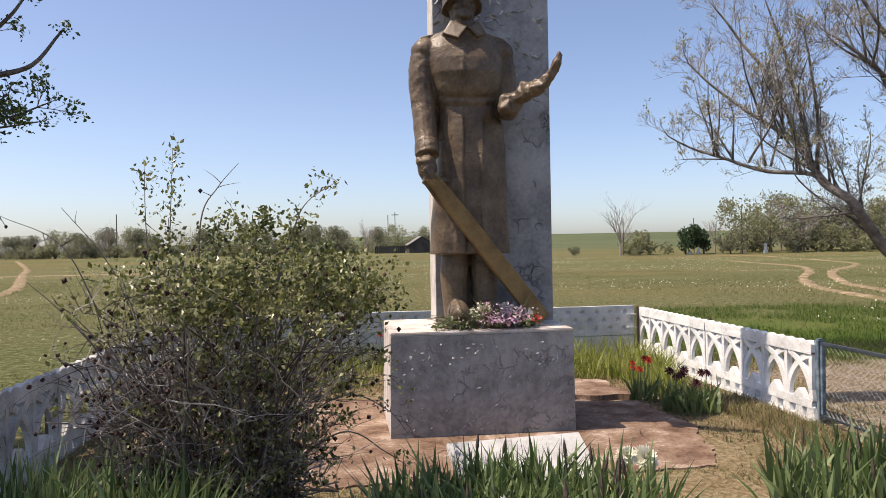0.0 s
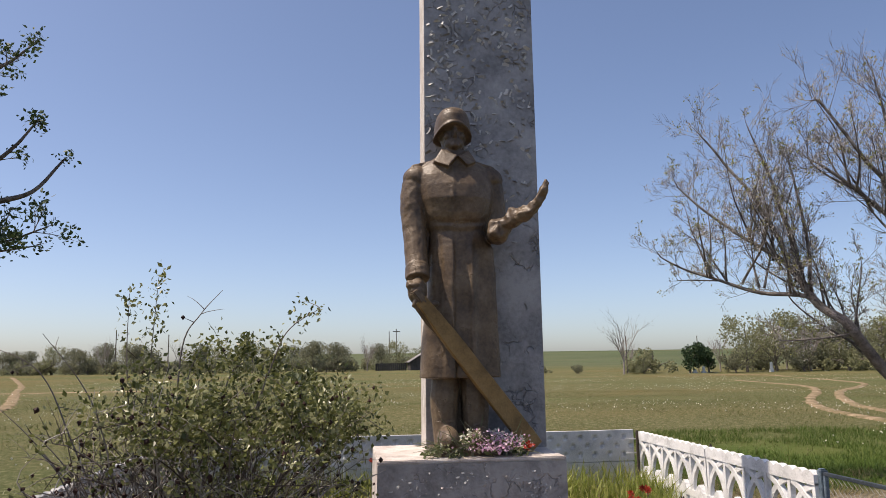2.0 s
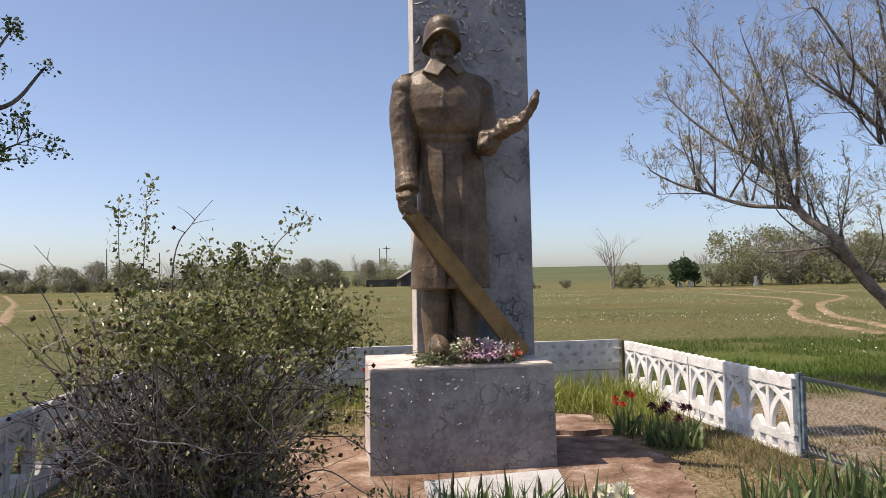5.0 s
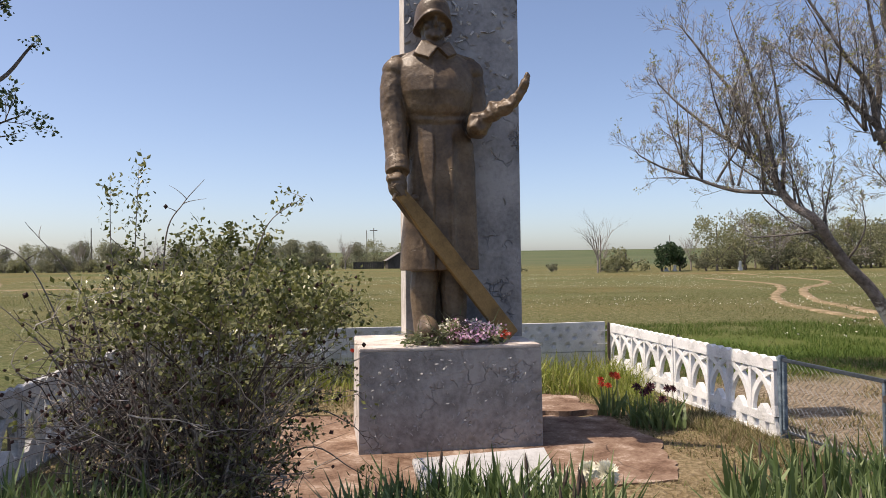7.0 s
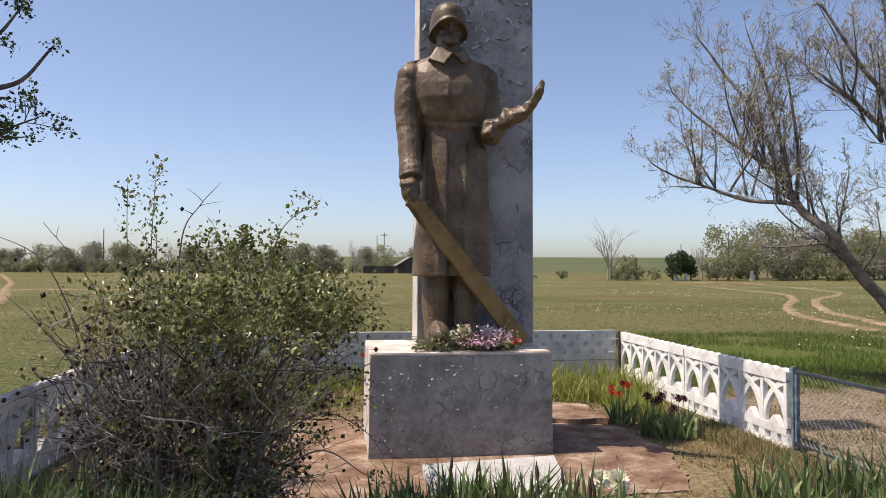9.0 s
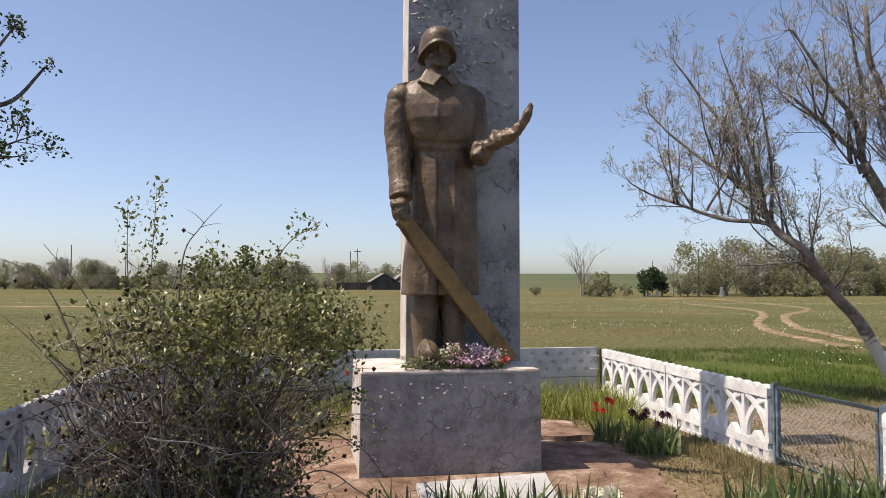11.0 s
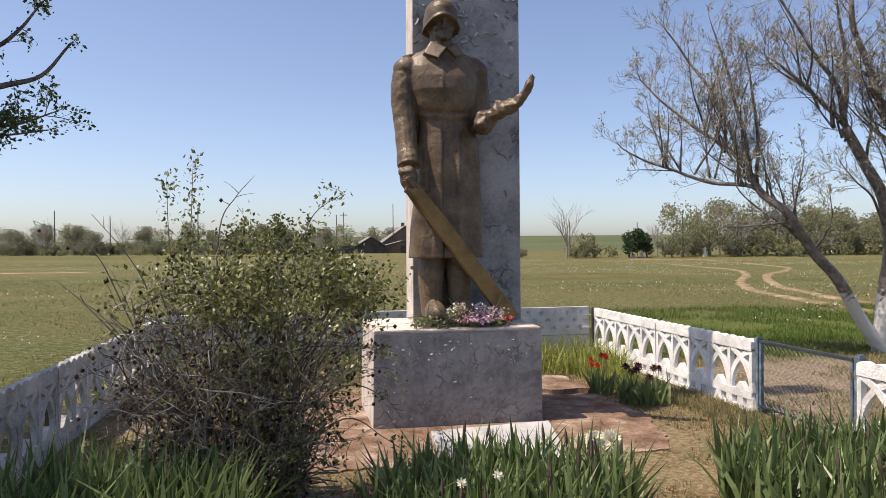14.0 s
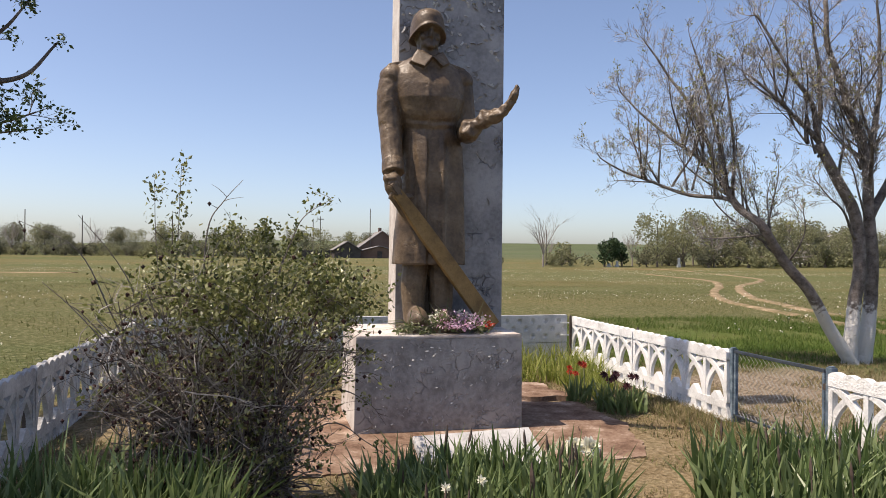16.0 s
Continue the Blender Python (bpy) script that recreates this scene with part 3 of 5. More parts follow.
def build_statue():
    bm = bmesh.new()
    cy = 0.42

    def coat(rings, seg=112, power=2.3, fold=None):
        """A body through rings (cx, cy, z, rx, ry); fold(x, z) pushes the front out."""
        loops = []
        for cx, yy, z, rx, ry in rings:
            lp = []
            for k in range(seg):
                a = 2 * math.pi * k / seg
                c, q = math.cos(a), math.sin(a)
                f = (abs(c) ** power + abs(q) ** power) ** (-1 / power)
                x, y = cx + rx * f * c, yy + ry * f * q
                if fold and q < 0:
                    y -= fold(x, z) * min(1, -q * 1.6)
                lp.append(bm.verts.new((x, y, z)))
            loops.append(lp)
        for a, b in zip(loops, loops[1:]):
            for k in range(seg):
                bm.faces.new((a[k], a[(k + 1) % seg], b[(k + 1) % seg], b[k]))
        bm.faces.new(loops[0][::-1])
        bm.faces.new(loops[-1])

    def between(keys, steps):
        out = []
        for a, b in zip(keys, keys[1:]):
            out += [tuple(u + (v - u) * i / steps for u, v in zip(a, b)) for i in range(steps)]
        return out + [keys[-1]]

    def pleat(x, z):
        drop = max(0.0, min(1.0, (2.76 - z) / 0.25))
        edge = 0.045 * max(0.0, min(1.0, (-0.092 - x) / 0.012)) * max(0.0, 1 - (-0.1 - x) / 0.22)
        ridge = 0.036 * math.exp(-((x - 0.06) / 0.028) ** 2)
        side = 0.02 * math.sin(17 * x + 0.8 * z)
        return drop * (edge + ridge + side * (1 if x > 0.1 or x < -0.2 else 0.3)) + 0.004 * noise.noise((x * 9, z * 5, 2))

    # greatcoat skirt, with the overlap of its front edge and a long pleat
    coat(between([(-0.03, cy, 1.50, 0.355, 0.2), (-0.025, cy, 1.8, 0.338, 0.196), (-0.015, cy, 2.1, 0.318, 0.194), (-0.005, cy, 2.4, 0.302, 0.192), (-0.005, cy, 2.62, 0.288, 0.188), (-0.03, cy, 2.73, 0.258, 0.178), (-0.045, cy, 2.8, 0.238, 0.166)], 5), 112, 2.4, pleat)

    def chest(x, z):
        seam = 0.012 * math.exp(-((x + 0.105 - 0.02 * (z - 3.1)) / 0.008) ** 2) if 2.88 < z < 3.36 else 0.0
        crease = -0.02 * math.exp(-((z - 2.83 - 0.12 * abs(x + 0.04)) / 0.018) ** 2)
        return seam + crease + 0.006 * noise.noise((x * 8, z * 8, 5))

    # blouse of the coat, full in the breast and drawn in at the waist
    coat(between([(-0.045, cy, 2.76, 0.236, 0.172), (-0.045, cy, 2.82, 0.262, 0.196), (-0.045, cy - 0.01, 2.93, 0.305, 0.226), (-0.05, cy - 0.015, 3.06, 0.335, 0.246), (-0.055, cy - 0.008, 3.18, 0.35, 0.236), (-0.06, cy, 3.28, 0.355, 0.206), (-0.065, cy + 0.005, 3.36, 0.32, 0.17), (-0.07, cy + 0.01, 3.42, 0.235, 0.145), (-0.07, cy + 0.01, 3.47, 0.16, 0.13)], 5), 112, 2.15, chest)
    # neck, head and face
    limb(bm, [(-0.07, cy, 3.38), (-0.072, cy - 0.01, 3.52), (-0.072, cy - 0.03, 3.64)], [0.12, 0.108, 0.1])
    ball(bm, (-0.074, cy - 0.025, 3.67), (0.118, 0.15, 0.165))
    ball(bm, (-0.074, cy - 0.10, 3.575), (0.088, 0.085, 0.075))
    ball(bm, (-0.074, cy - 0.165, 3.545), (0.042, 0.036, 0.032))
    ball(bm, (-0.074, cy - 0.19, 3.66), (0.02, 0.034, 0.05))
    ball(bm, (-0.074, cy - 0.19, 3.632), (0.03, 0.026, 0.018))
    ball(bm, (-0.074, cy - 0.17, 3.60), (0.04, 0.025, 0.011))
    ball(bm, (-0.074, cy - 0.168, 3.58), (0.034, 0.025, 0.011))
    for q in (-1, 1):
        ball(bm, (-0.074 + q * 0.062, cy - 0.13, 3.635), (0.036, 0.04, 0.04))
        ball(bm, (-0.074 + q * 0.05, cy - 0.155, 3.70), (0.045, 0.03, 0.016))
    # helmet: its rim is high in front and comes down over the ears
    seg, rows = 48, []
    for i, (w, h) in enumerate(((1.1, 0.0), (1.08, 0.07), (1.0, 0.14), (0.99, 0.32), (0.95, 0.55), (0.86, 0.76), (0.68, 0.91), (0.38, 0.98), (0.1, 1.0))):
        row = []
        for k in range(seg):
            a = 2 * math.pi * k / seg
            rim = 3.625 + 0.105 * max(0.0, -math.sin(a)) ** 1.6
            row.append(bm.verts.new((-0.074 + 0.165 * w * math.cos(a), cy - 0.02 + 0.21 * w * math.sin(a), rim + (3.915 - rim) * h)))
        rows.append(row)
    for a, b in zip(rows, rows[1:]):
        for k in range(seg):
            bm.faces.new((a[k], a[(k + 1) % seg], b[(k + 1) % seg], b[k]))
    bm.faces.new(rows[-1])
    bm.faces.new(rows[0][::-1])
    # standing collar and its turned-down points
    coat([(-0.07, cy, 3.36, 0.185, 0.165), (-0.072, cy - 0.005, 3.44, 0.152, 0.15), (-0.073, cy - 0.01, 3.515, 0.128, 0.142)], 40, 2.0)
    for pts in (((-0.185, 3.525, -0.10), (-0.265, 3.39, -0.15), (-0.14, 3.33, -0.225), (-0.055, 3.445, -0.185)), ((-0.05, 3.44, -0.18), (0.03, 3.35, -0.21), (0.125, 3.40, -0.14), (0.06, 3.52, -0.10))):
        outer = [bm.verts.new((x, cy + y - 0.022, z)) for x, z, y in pts]
        inner = [bm.verts.new((x, cy + y + 0.06, z)) for x, z, y in pts]
        bm.faces.new(outer)
        bm.faces.new(inner[::-1])
        for k in range(4):
            bm.faces.new((outer[k], outer[(k + 1) % 4], inner[(k + 1) % 4], inner[k]))
    # shoulder straps
    box(bm, -0.12, 0.12, -0.05, 0.05, -0.014, 0.014, 0.005, pose(-0.335, cy, 3.405, 0, -15, 0))
    box(bm, -0.11, 0.11, -0.05, 0.05, -0.012, 0.012, 0.005, pose(0.2, cy, 3.405, 0, 17, 0))
    # arm that hangs to the weapon
    limb(bm, [(-0.36, cy + 0.01, 3.33), (-0.415, cy + 0.005, 3.2), (-0.435, cy - 0.01, 3.0), (-0.425, cy - 0.045, 2.78), (-0.418, cy - 0.13, 2.53), (-0.418, cy - 0.21, 2.33)], [0.085, 0.118, 0.118, 0.106, 0.098, 0.092])
    ball(bm, (-0.395, cy + 0.005, 3.27), (0.13, 0.13, 0.115))
    limb(bm, [(-0.418, cy - 0.165, 2.45), (-0.417, cy - 0.215, 2.335)], [0.103, 0.105])
    limb(bm, [(-0.33, cy + 0.06, 3.15), (-0.335, cy + 0.06, 2.8), (-0.33, cy + 0.05, 2.4)], [0.08, 0.075, 0.06])
    ball(bm, (-0.425, cy - 0.27, 2.225), (0.085, 0.085, 0.115))
    ball(bm, (-0.495, cy - 0.29, 2.28), (0.032, 0.05, 0.04))
    for k in range(4):
        ball(bm, (-0.45 + 0.014 * k, cy - 0.345, 2.27 - 0.044 * k), (0.058, 0.028, 0.024))
    # wrist of the weapon, cast with the fist
    limb(bm, [(-0.47, cy - 0.3, 2.13), (-0.4, cy - 0.3, 2.10), (-0.3, cy - 0.27, 1.99), (-0.2, cy - 0.25, 1.87)], [0.035, 0.06, 0.07, 0.06], 12)
    ball(bm, (-0.29, cy - 0.28, 2.12), (0.05, 0.03, 0.03))
    # arm that is raised, with the broken cuff and the hand
    limb(bm, [(0.22, cy + 0.01, 3.33), (0.275, cy + 0.01, 3.2), (0.30, cy + 0.02, 3.02), (0.315, cy + 0.0, 2.85), (0.31, cy - 0.1, 2.76), (0.28, cy - 0.25, 2.74), (0.265, cy - 0.38, 2.745)], [0.085, 0.115, 0.112, 0.105, 0.1, 0.096, 0.09])
    ball(bm, (0.262, cy + 0.005, 3.27), (0.125, 0.13, 0.115))
    ball(bm, (0.262, cy - 0.41, 2.735), (0.1, 0.075, 0.095))
    ball(bm, (0.235, cy - 0.45, 2.70), (0.055, 0.05, 0.055))
    ball(bm, (0.31, cy - 0.44, 2.79), (0.05, 0.05, 0.05))
    limb(bm, [(0.29, cy - 0.42, 2.76), (0.37, cy - 0.50, 2.815), (0.45, cy - 0.57, 2.845), (0.52, cy - 0.62, 2.90), (0.565, cy - 0.65, 2.98), (0.60, cy - 0.66, 3.06)], [0.06, 0.068, 0.06, 0.046, 0.042, 0.03])
    ball(bm, (0.38, cy - 0.51, 2.85), (0.06, 0.06, 0.065), Euler((0, -0.5, 0)))
    ball(bm, (0.455, cy - 0.575, 2.855), (0.052, 0.05, 0.056))
    ball(bm, (0.51, cy - 0.62, 2.90), (0.04, 0.045, 0.045))
    for k in range(3):
        limb(bm, [(0.535 + 0.014 * k, cy - 0.66, 2.95), (0.572 + 0.013 * k, cy - 0.68, 3.03), (0.60 + 0.015 * k, cy - 0.68, 3.115 - 0.014 * k)], [0.026, 0.022, 0.015], 8)
    # legs and boots
    for x in (-0.17, 0.10):
        limb(bm, [(x * 0.85, cy + 0.02, 1.62), (x, cy + 0.02, 1.35), (x, cy + 0.02, 1.1), (x + 0.01, cy, 0.93)], [0.125, 0.125, 0.108, 0.102])
        ball(bm, (x + 0.01, cy - 0.15, 0.985), (0.095, 0.2, 0.12))
    box(bm, -0.3, 0.28, cy - 0.27, PIL[2] + 0.01, 0.865, 0.915, 0.01)
    # the back is cast against the pillar
    box(bm, -0.2, 0.2, cy + 0.1, PIL[2] + 0.01, 0.95, 3.3, 0.03)
    for v in bm.verts:
        p = v.co.copy()
        rough = 0.026 if p.y < 0.08 and p.x > 0.1 and p.z > 2.6 else (0.009 if p.x < -0.36 and p.z > 2.1 else 0.0)
        if rough:
            v.co += Vector((noise.noise(p * 22), noise.noise(p * 22 + Vector((3, 3, 3))), noise.noise(p * 22 + Vector((8, 1, 2))))) * rough
        v.co += Vector((noise.noise(p * 6), noise.noise(p * 6 + Vector((5, 1, 0))), noise.noise(p * 6 + Vector((0, 7, 3))))) * 0.006
    ob = part("statue", bm, M_bronze, None, "", True)
    tagged(ob, "weathered bronze-painted concrete soldier in helmet and greatcoat", "statue")
    rm = ob.modifiers.new("fuse", "REMESH")
    rm.mode, rm.voxel_size, rm.use_smooth_shade = "VOXEL", 0.0095, True
    sm = ob.modifiers.new("soften", "SMOOTH")
    sm.factor, sm.iterations = 0.5, 3
    return ob


statue = build_statue()


def build_plank():
    pl = thing("plank", "ochre-painted wooden plank propped under the statue's fist", "plank")
    a, b = Vector((-0.41, 0.07, 2.15)), Vector((0.60, 0.36, 0.90))
    L = (b - a).length
    m = look(a, b).to_3x3().to_4x4()
    m.translation = a
    bm = bmesh.new()
    for i, (t, w) in enumerate(((0.0, 0.05), (0.06, 0.055), (0.2, 0.068), (0.28, 0.074), (0.6, 0.078), (0.95, 0.083), (1.0, 0.08))):
        lp = [bm.verts.new(m @ Vector((sy * 0.026, sx * w, -t * L))) for sx, sy in ((-1, -1), (1, -1), (1, 1), (-1, 1))]
        if i:
            for k in range(4):
                bm.faces.new((prev[k], prev[(k + 1) % 4], lp[(k + 1) % 4], lp[k]))
        else:
            bm.faces.new(lp)
        prev = lp
    bm.faces.new(prev[::-1])
    bmesh.ops.bevel(bm, geom=bm.edges[:], offset=0.006, segments=1, affect="EDGES")
    part("board", bm, M_plank, pl)
    bm = boxed(-0.05, 0.05, -0.03, 0.03, -0.02, 0.09, bevel=0.01, m=Matrix.Translation(a) @ m.to_3x3().to_4x4())
    part("grip", bm, M_bronze, pl, "dark bronze-painted grip")
    return pl


build_plank()


def build_bouquet():
    bq = thing("bouquet", "heap of wilting lilac, white and red flowers on the pedestal", "flowers", (0.10, 0.13, PED_Z))
    bq.scale = (1.15, 1.1, 1.05)
    n = 700
    pk = np.stack([0.08 + 0.17 * rng.normal(0, 0.55, n), -0.05 + 0.09 * rng.normal(0, 0.7, n), 0.05 + np.abs(rng.normal(0, 0.055, n))], 1)
    raw("lilac", leaf_quads(pk, 0.016, 1.5, 0.4), M_petal_p, bq, "faded lilac blossom")
    w = np.stack([rng.uniform(-0.3, 0.36, 260), rng.uniform(-0.02, 0.14, 260), 0.10 + 0.12 * rng.uniform(0, 1, 260)], 1)
    w[:, 2] *= 1.0 - 0.7 * np.abs(w[:, 0] - 0.02) / 0.4
    cl = w[rng.integers(0, 90, 460)] + rng.normal(0, 0.012, (460, 3))
    raw("white_flowers", leaf_quads(cl, 0.02, 1.3, 0.3), M_petal_w, bq, "small white blossom")
    rd = np.stack([0.32 + rng.normal(0, 0.04, 36), 0.0 + rng.normal(0, 0.04, 36), 0.05 + np.abs(rng.normal(0, 0.03, 36))], 1)
    raw("red_flowers", leaf_quads(rd, 0.024, 1.2, 0.2), M_petal_r, bq, "red petals")
    vf = ([], [])
    r = random.Random(3)
    for i in range(170):
        x = r.uniform(-0.36, 0.30)
        h = r.uniform(0.02, 0.16) * (1 - 0.6 * abs(x) / 0.4)
        p = Vector((x, r.uniform(-0.08, 0.14), h))
        d = Vector((r.uniform(-1, 0.5), r.uniform(-0.5, 0.5), r.uniform(-0.2, 0.5))).normalized() * r.uniform(0.08, 0.22)
        q = p + d
        q.z = max(0.006, q.z)
        tube(vf, [p, p.lerp(q, 0.5) + Vector((0, 0, 0.015)), q], [0.003, 0.003, 0.0015], 4)
    raw("stem_heap", vf, M_stem, bq, "wilted stalks")
    gl = np.stack([rng.uniform(-0.42, 0.36, 420), rng.uniform(-0.1, 0.15, 420), 0.01 + 0.15 * rng.uniform(0, 1, 420)], 1)
    gl[:, 2] = 0.01 + (gl[:, 2]) * (1 - 0.8 * np.abs(gl[:, 0]) / 0.42)
    raw("leaves", leaf_quads(gl, 0.026, 1.9, 0.1), M_stem, bq, "limp grey-green leaves")
    return bq


build_bouquet()

memorial = thing("memorial_plaque", "white stone plaque propped on a low block before the pedestal", "plaque")
part("slab", boxed(-0.485, 0.485, -0.24, 0.24, -0.022, 0.022, bevel=0.005, m=pose(0.05, -1.17, 0.10, 30, 0, 7)), M_slab, memorial)
part("block", boxed(-0.42, 0.42, -0.11, 0.11, -0.02, 0.06, bevel=0.01, m=pose(0.05, -1.12, 0.02, 0, 0, 7)), M_pale_lit, memorial, "low concrete block under the plaque")


# ---- fence ----
def arch_panel(length, count, height=0.70):
    """One cast panel in the x-z plane: waved top, slots, interlaced pointed arches, low sill. Returns its pieces in one bmesh."""
    bm = bmesh.new()
    p = length / count

    def strip(line, w, d):
        """A bar of width w and depth d along a line in the x-z plane."""
        rows = []
        for i, (x, z) in enumerate(line):
            a, b = line[max(0, i - 1)], line[min(len(line) - 1, i + 1)]
            dx, dz = b[0] - a[0], b[1] - a[1]
            n = math.hypot(dx, dz) or 1
            ox, oz = -dz / n * w / 2, dx / n * w / 2
            rows.append([bm.verts.new((x + sx * ox, sy * d / 2, z + sx * oz)) for sx, sy in ((-1, -1), (1, -1), (1, 1), (-1, 1))])
        for a, b in zip(rows, rows[1:]):
            for k in range(4):
                bm.faces.new((a[k], a[(k + 1) % 4], b[(k + 1) % 4], b[k]))
        bm.faces.new(rows[0][::-1])
        bm.faces.new(rows[-1])

    def sheet(top, bottom, d):
        """A plate between two lines of equal x."""
        f = [[bm.verts.new((x, s * d / 2, z)) for x, z in ln] for s in (-1, 1) for ln in (bottom, top)]
        for k in range(len(top) - 1):
            for a, b in ((f[0], f[1]), (f[3], f[2]), (f[1], f[3]), (f[2], f[0])):
                bm.faces.new((a[k], a[k + 1], b[k + 1], b[k]))
        for k in (0, -1):
            bm.faces.new((f[0][k], f[1][k], f[3][k], f[2][k]))

    n = 13 * 8
    xs = [length * i / n for i in range(n + 1)]
    top = [(x, height - 0.028 + 0.03 * abs(math.sin(math.pi * 13 * x / length)) ** 0.7) for x in xs]
    sheet(top, [(x, height - 0.115) for x in xs], 0.062)
    # sill with a peak in each opening
    def sill(x):
        u = (x / p) % 1
        return 0.19 + 0.085 * max(0, 1 - abs(u - 0.5) / 0.2) ** 0.8
    sheet([(x, sill(x)) for x in xs], [(x, 0.115) for x in xs], 0.058)
    sheet([(x, 0.035) for x in xs[::4]], [(x, -0.02) for x in xs[::4]], 0.06)
    for i in range(2 * count + 1):
        x = min(max(i * p / 2, 0.03), length - 0.03)
        w = 0.055
        sheet([(x - w * 0.75, 0.13), (x + w * 0.75, 0.13)], [(x - w * 1.15, 0.02), (x + w * 1.15, 0.02)], 0.052)
    for k in range(count + 1):
        x = min(max(k * p, 0.022), length - 0.022)
        strip([(x, 0.17), (x, 0.3), (x, height - 0.1)], 0.046 if 0 < k < count else 0.044, 0.05)
    for k in range(count):
        x0, x1, xm = k * p, (k + 1) * p, (k + 0.5) * p
        for s in (-1, 1):
            foot = x0 if s < 0 else x1
            line = []
            for i in range(9):
                t = i / 8
                # pointed arch, over-running the crown to meet the next bar
                x = foot - s * (0.012 + (p * 0.86) * (1 - math.cos(t * 1.25)) / (1 - math.cos(1.25)))
                z = 0.18 + (height - 0.30) * math.sin(t * 1.25) / math.sin(1.25)
                if 0.01 < x < length - 0.01:
                    line.append((x, z))
            strip(line, 0.052, 0.046 + 0.006 * s)
    return bm


def fence_run(label, poses, material=None):
    """A run of alike panels on one mesh."""
    run = thing("fence", label, "fence", group="fence round the plot")
    me = None
    for m in poses:
        if me is None:
            ob = part("panel", arch_panel(1.88, 5), material or M_white, run)
            me = ob.data
        else:
            ob = child(new("panel", me), run)
        ob.matrix_basis = m
    return run


FX, LX, BY = 2.88, -3.36, 3.70
fence_run("whitewashed cast-concrete fence with pointed arches and a waved top", [pose(FX, BY - 0.02, 0, 0, 0, -90), pose(FX, 1.78, 0, 0, 0, -90)])
fence_run("whitewashed cast-concrete arch fence next to the wire gate", [pose(FX, -1.43, 0, 0, 0, -90), pose(FX, -3.34, 0, 0, 0, -90)])
# The greyer whitewash paints in the shade on this run.
fence_run("whitewashed cast-concrete arch fence seen from its shaded side", [pose(LX + 0.17 - 0.055 * i, BY - 0.02 - 1.9 * i, -0.02, 0, 0, -91.7) for i in range(5)], M_white_shaded)


def iron_post(name, x, y, top, w, material, label):
    po = thing(name, label, "post")
    bm = bmesh.new()
    box(bm, x - w, x + w, y - w, y + w, -0.05, top, 0.004)
    part("shaft", bm, material, po)
    bm = boxed(x - w * 0.6, x + w * 0.6, y - w * 0.6, y + w * 0.6, top + 0.001, top + 0.012)
    part("cap", bm, material, po)
    return po


iron_post("fence_post", FX + 0.04, -0.115, 0.71, 0.032, M_blue, "light blue painted steel gate post")
iron_post("fence_post", FX + 0.04, -1.39, 0.72, 0.032, M_blue, "light blue painted steel gate post")
iron_post("fence_post", FX + 0.045, 1.80, 0.71, 0.014, M_rust, "thin rusty post between fence panels")
iron_post("fence_post", FX - 0.045, BY - 0.05, 0.7, 0.016, M_rust, "thin dark corner post of the fence")
for y in (1.8, -0.1, -2.0):
    iron_post("fence_post", LX + 0.115 - 0.029 * (BY - y), y, 0.66, 0.016, M_rust, "thin rusty post between fence panels")


def build_gate():
    g = thing("gate", "low gate of blue angle iron filled with chain-link wire", "gate")
    x = FX + 0.03
    y0, y1, z0, z1 = -1.345, -0.155, 0.06, 0.70
    part("top_rail", boxed(x - 0.018, x + 0.018, y0, y1, z1 - 0.028, z1, bevel=0.004), M_steel, g, "dark steel top rail")
    part("bottom_rail", boxed(x - 0.015, x + 0.015, y0, y1, z0, z0 + 0.02, bevel=0.004), M_steel, g, "dark steel bottom rail")
    for y in (y0 + 0.015, y1 - 0.015):
        part("stile", boxed(x - 0.017, x + 0.017, y - 0.015, y + 0.015, z0 + 0.021, z1 - 0.029, bevel=0.003), M_blue, g)
    vf = ([], [])
    cell = 0.062
    n = int((y1 - y0) / cell)
    for i in range(n):
        pts = []
        ya = y0 + 0.03 + i * (y1 - y0 - 0.06) / n
        m = 13
        for k in range(m + 1):
            z = z0 + 0.02 + (z1 - z0 - 0.05) * k / m
            side = 1 if k % 2 else -1
            pts.append((x - 0.012 + 0.003 * side + 0.006 * noise.noise((i * 0.3, k * 0.3, 0)), ya + side * cell * 0.5 + 0.004 * noise.noise((i * 0.8, k * 0.5, 5)), z))
        tube(vf, pts, [0.003] * len(pts), 3)
    raw("wire_mesh", vf, M_wire, g, "galvanised chain-link mesh")
    for z in (0.2, 0.56):
        part("hinge", boxed(x - 0.02, x + 0.02, y0 - 0.03, y0 + 0.02, z - 0.03, z + 0.03, bevel=0.005), M_rust, g, "rusty hinge")
    return g


build_gate()


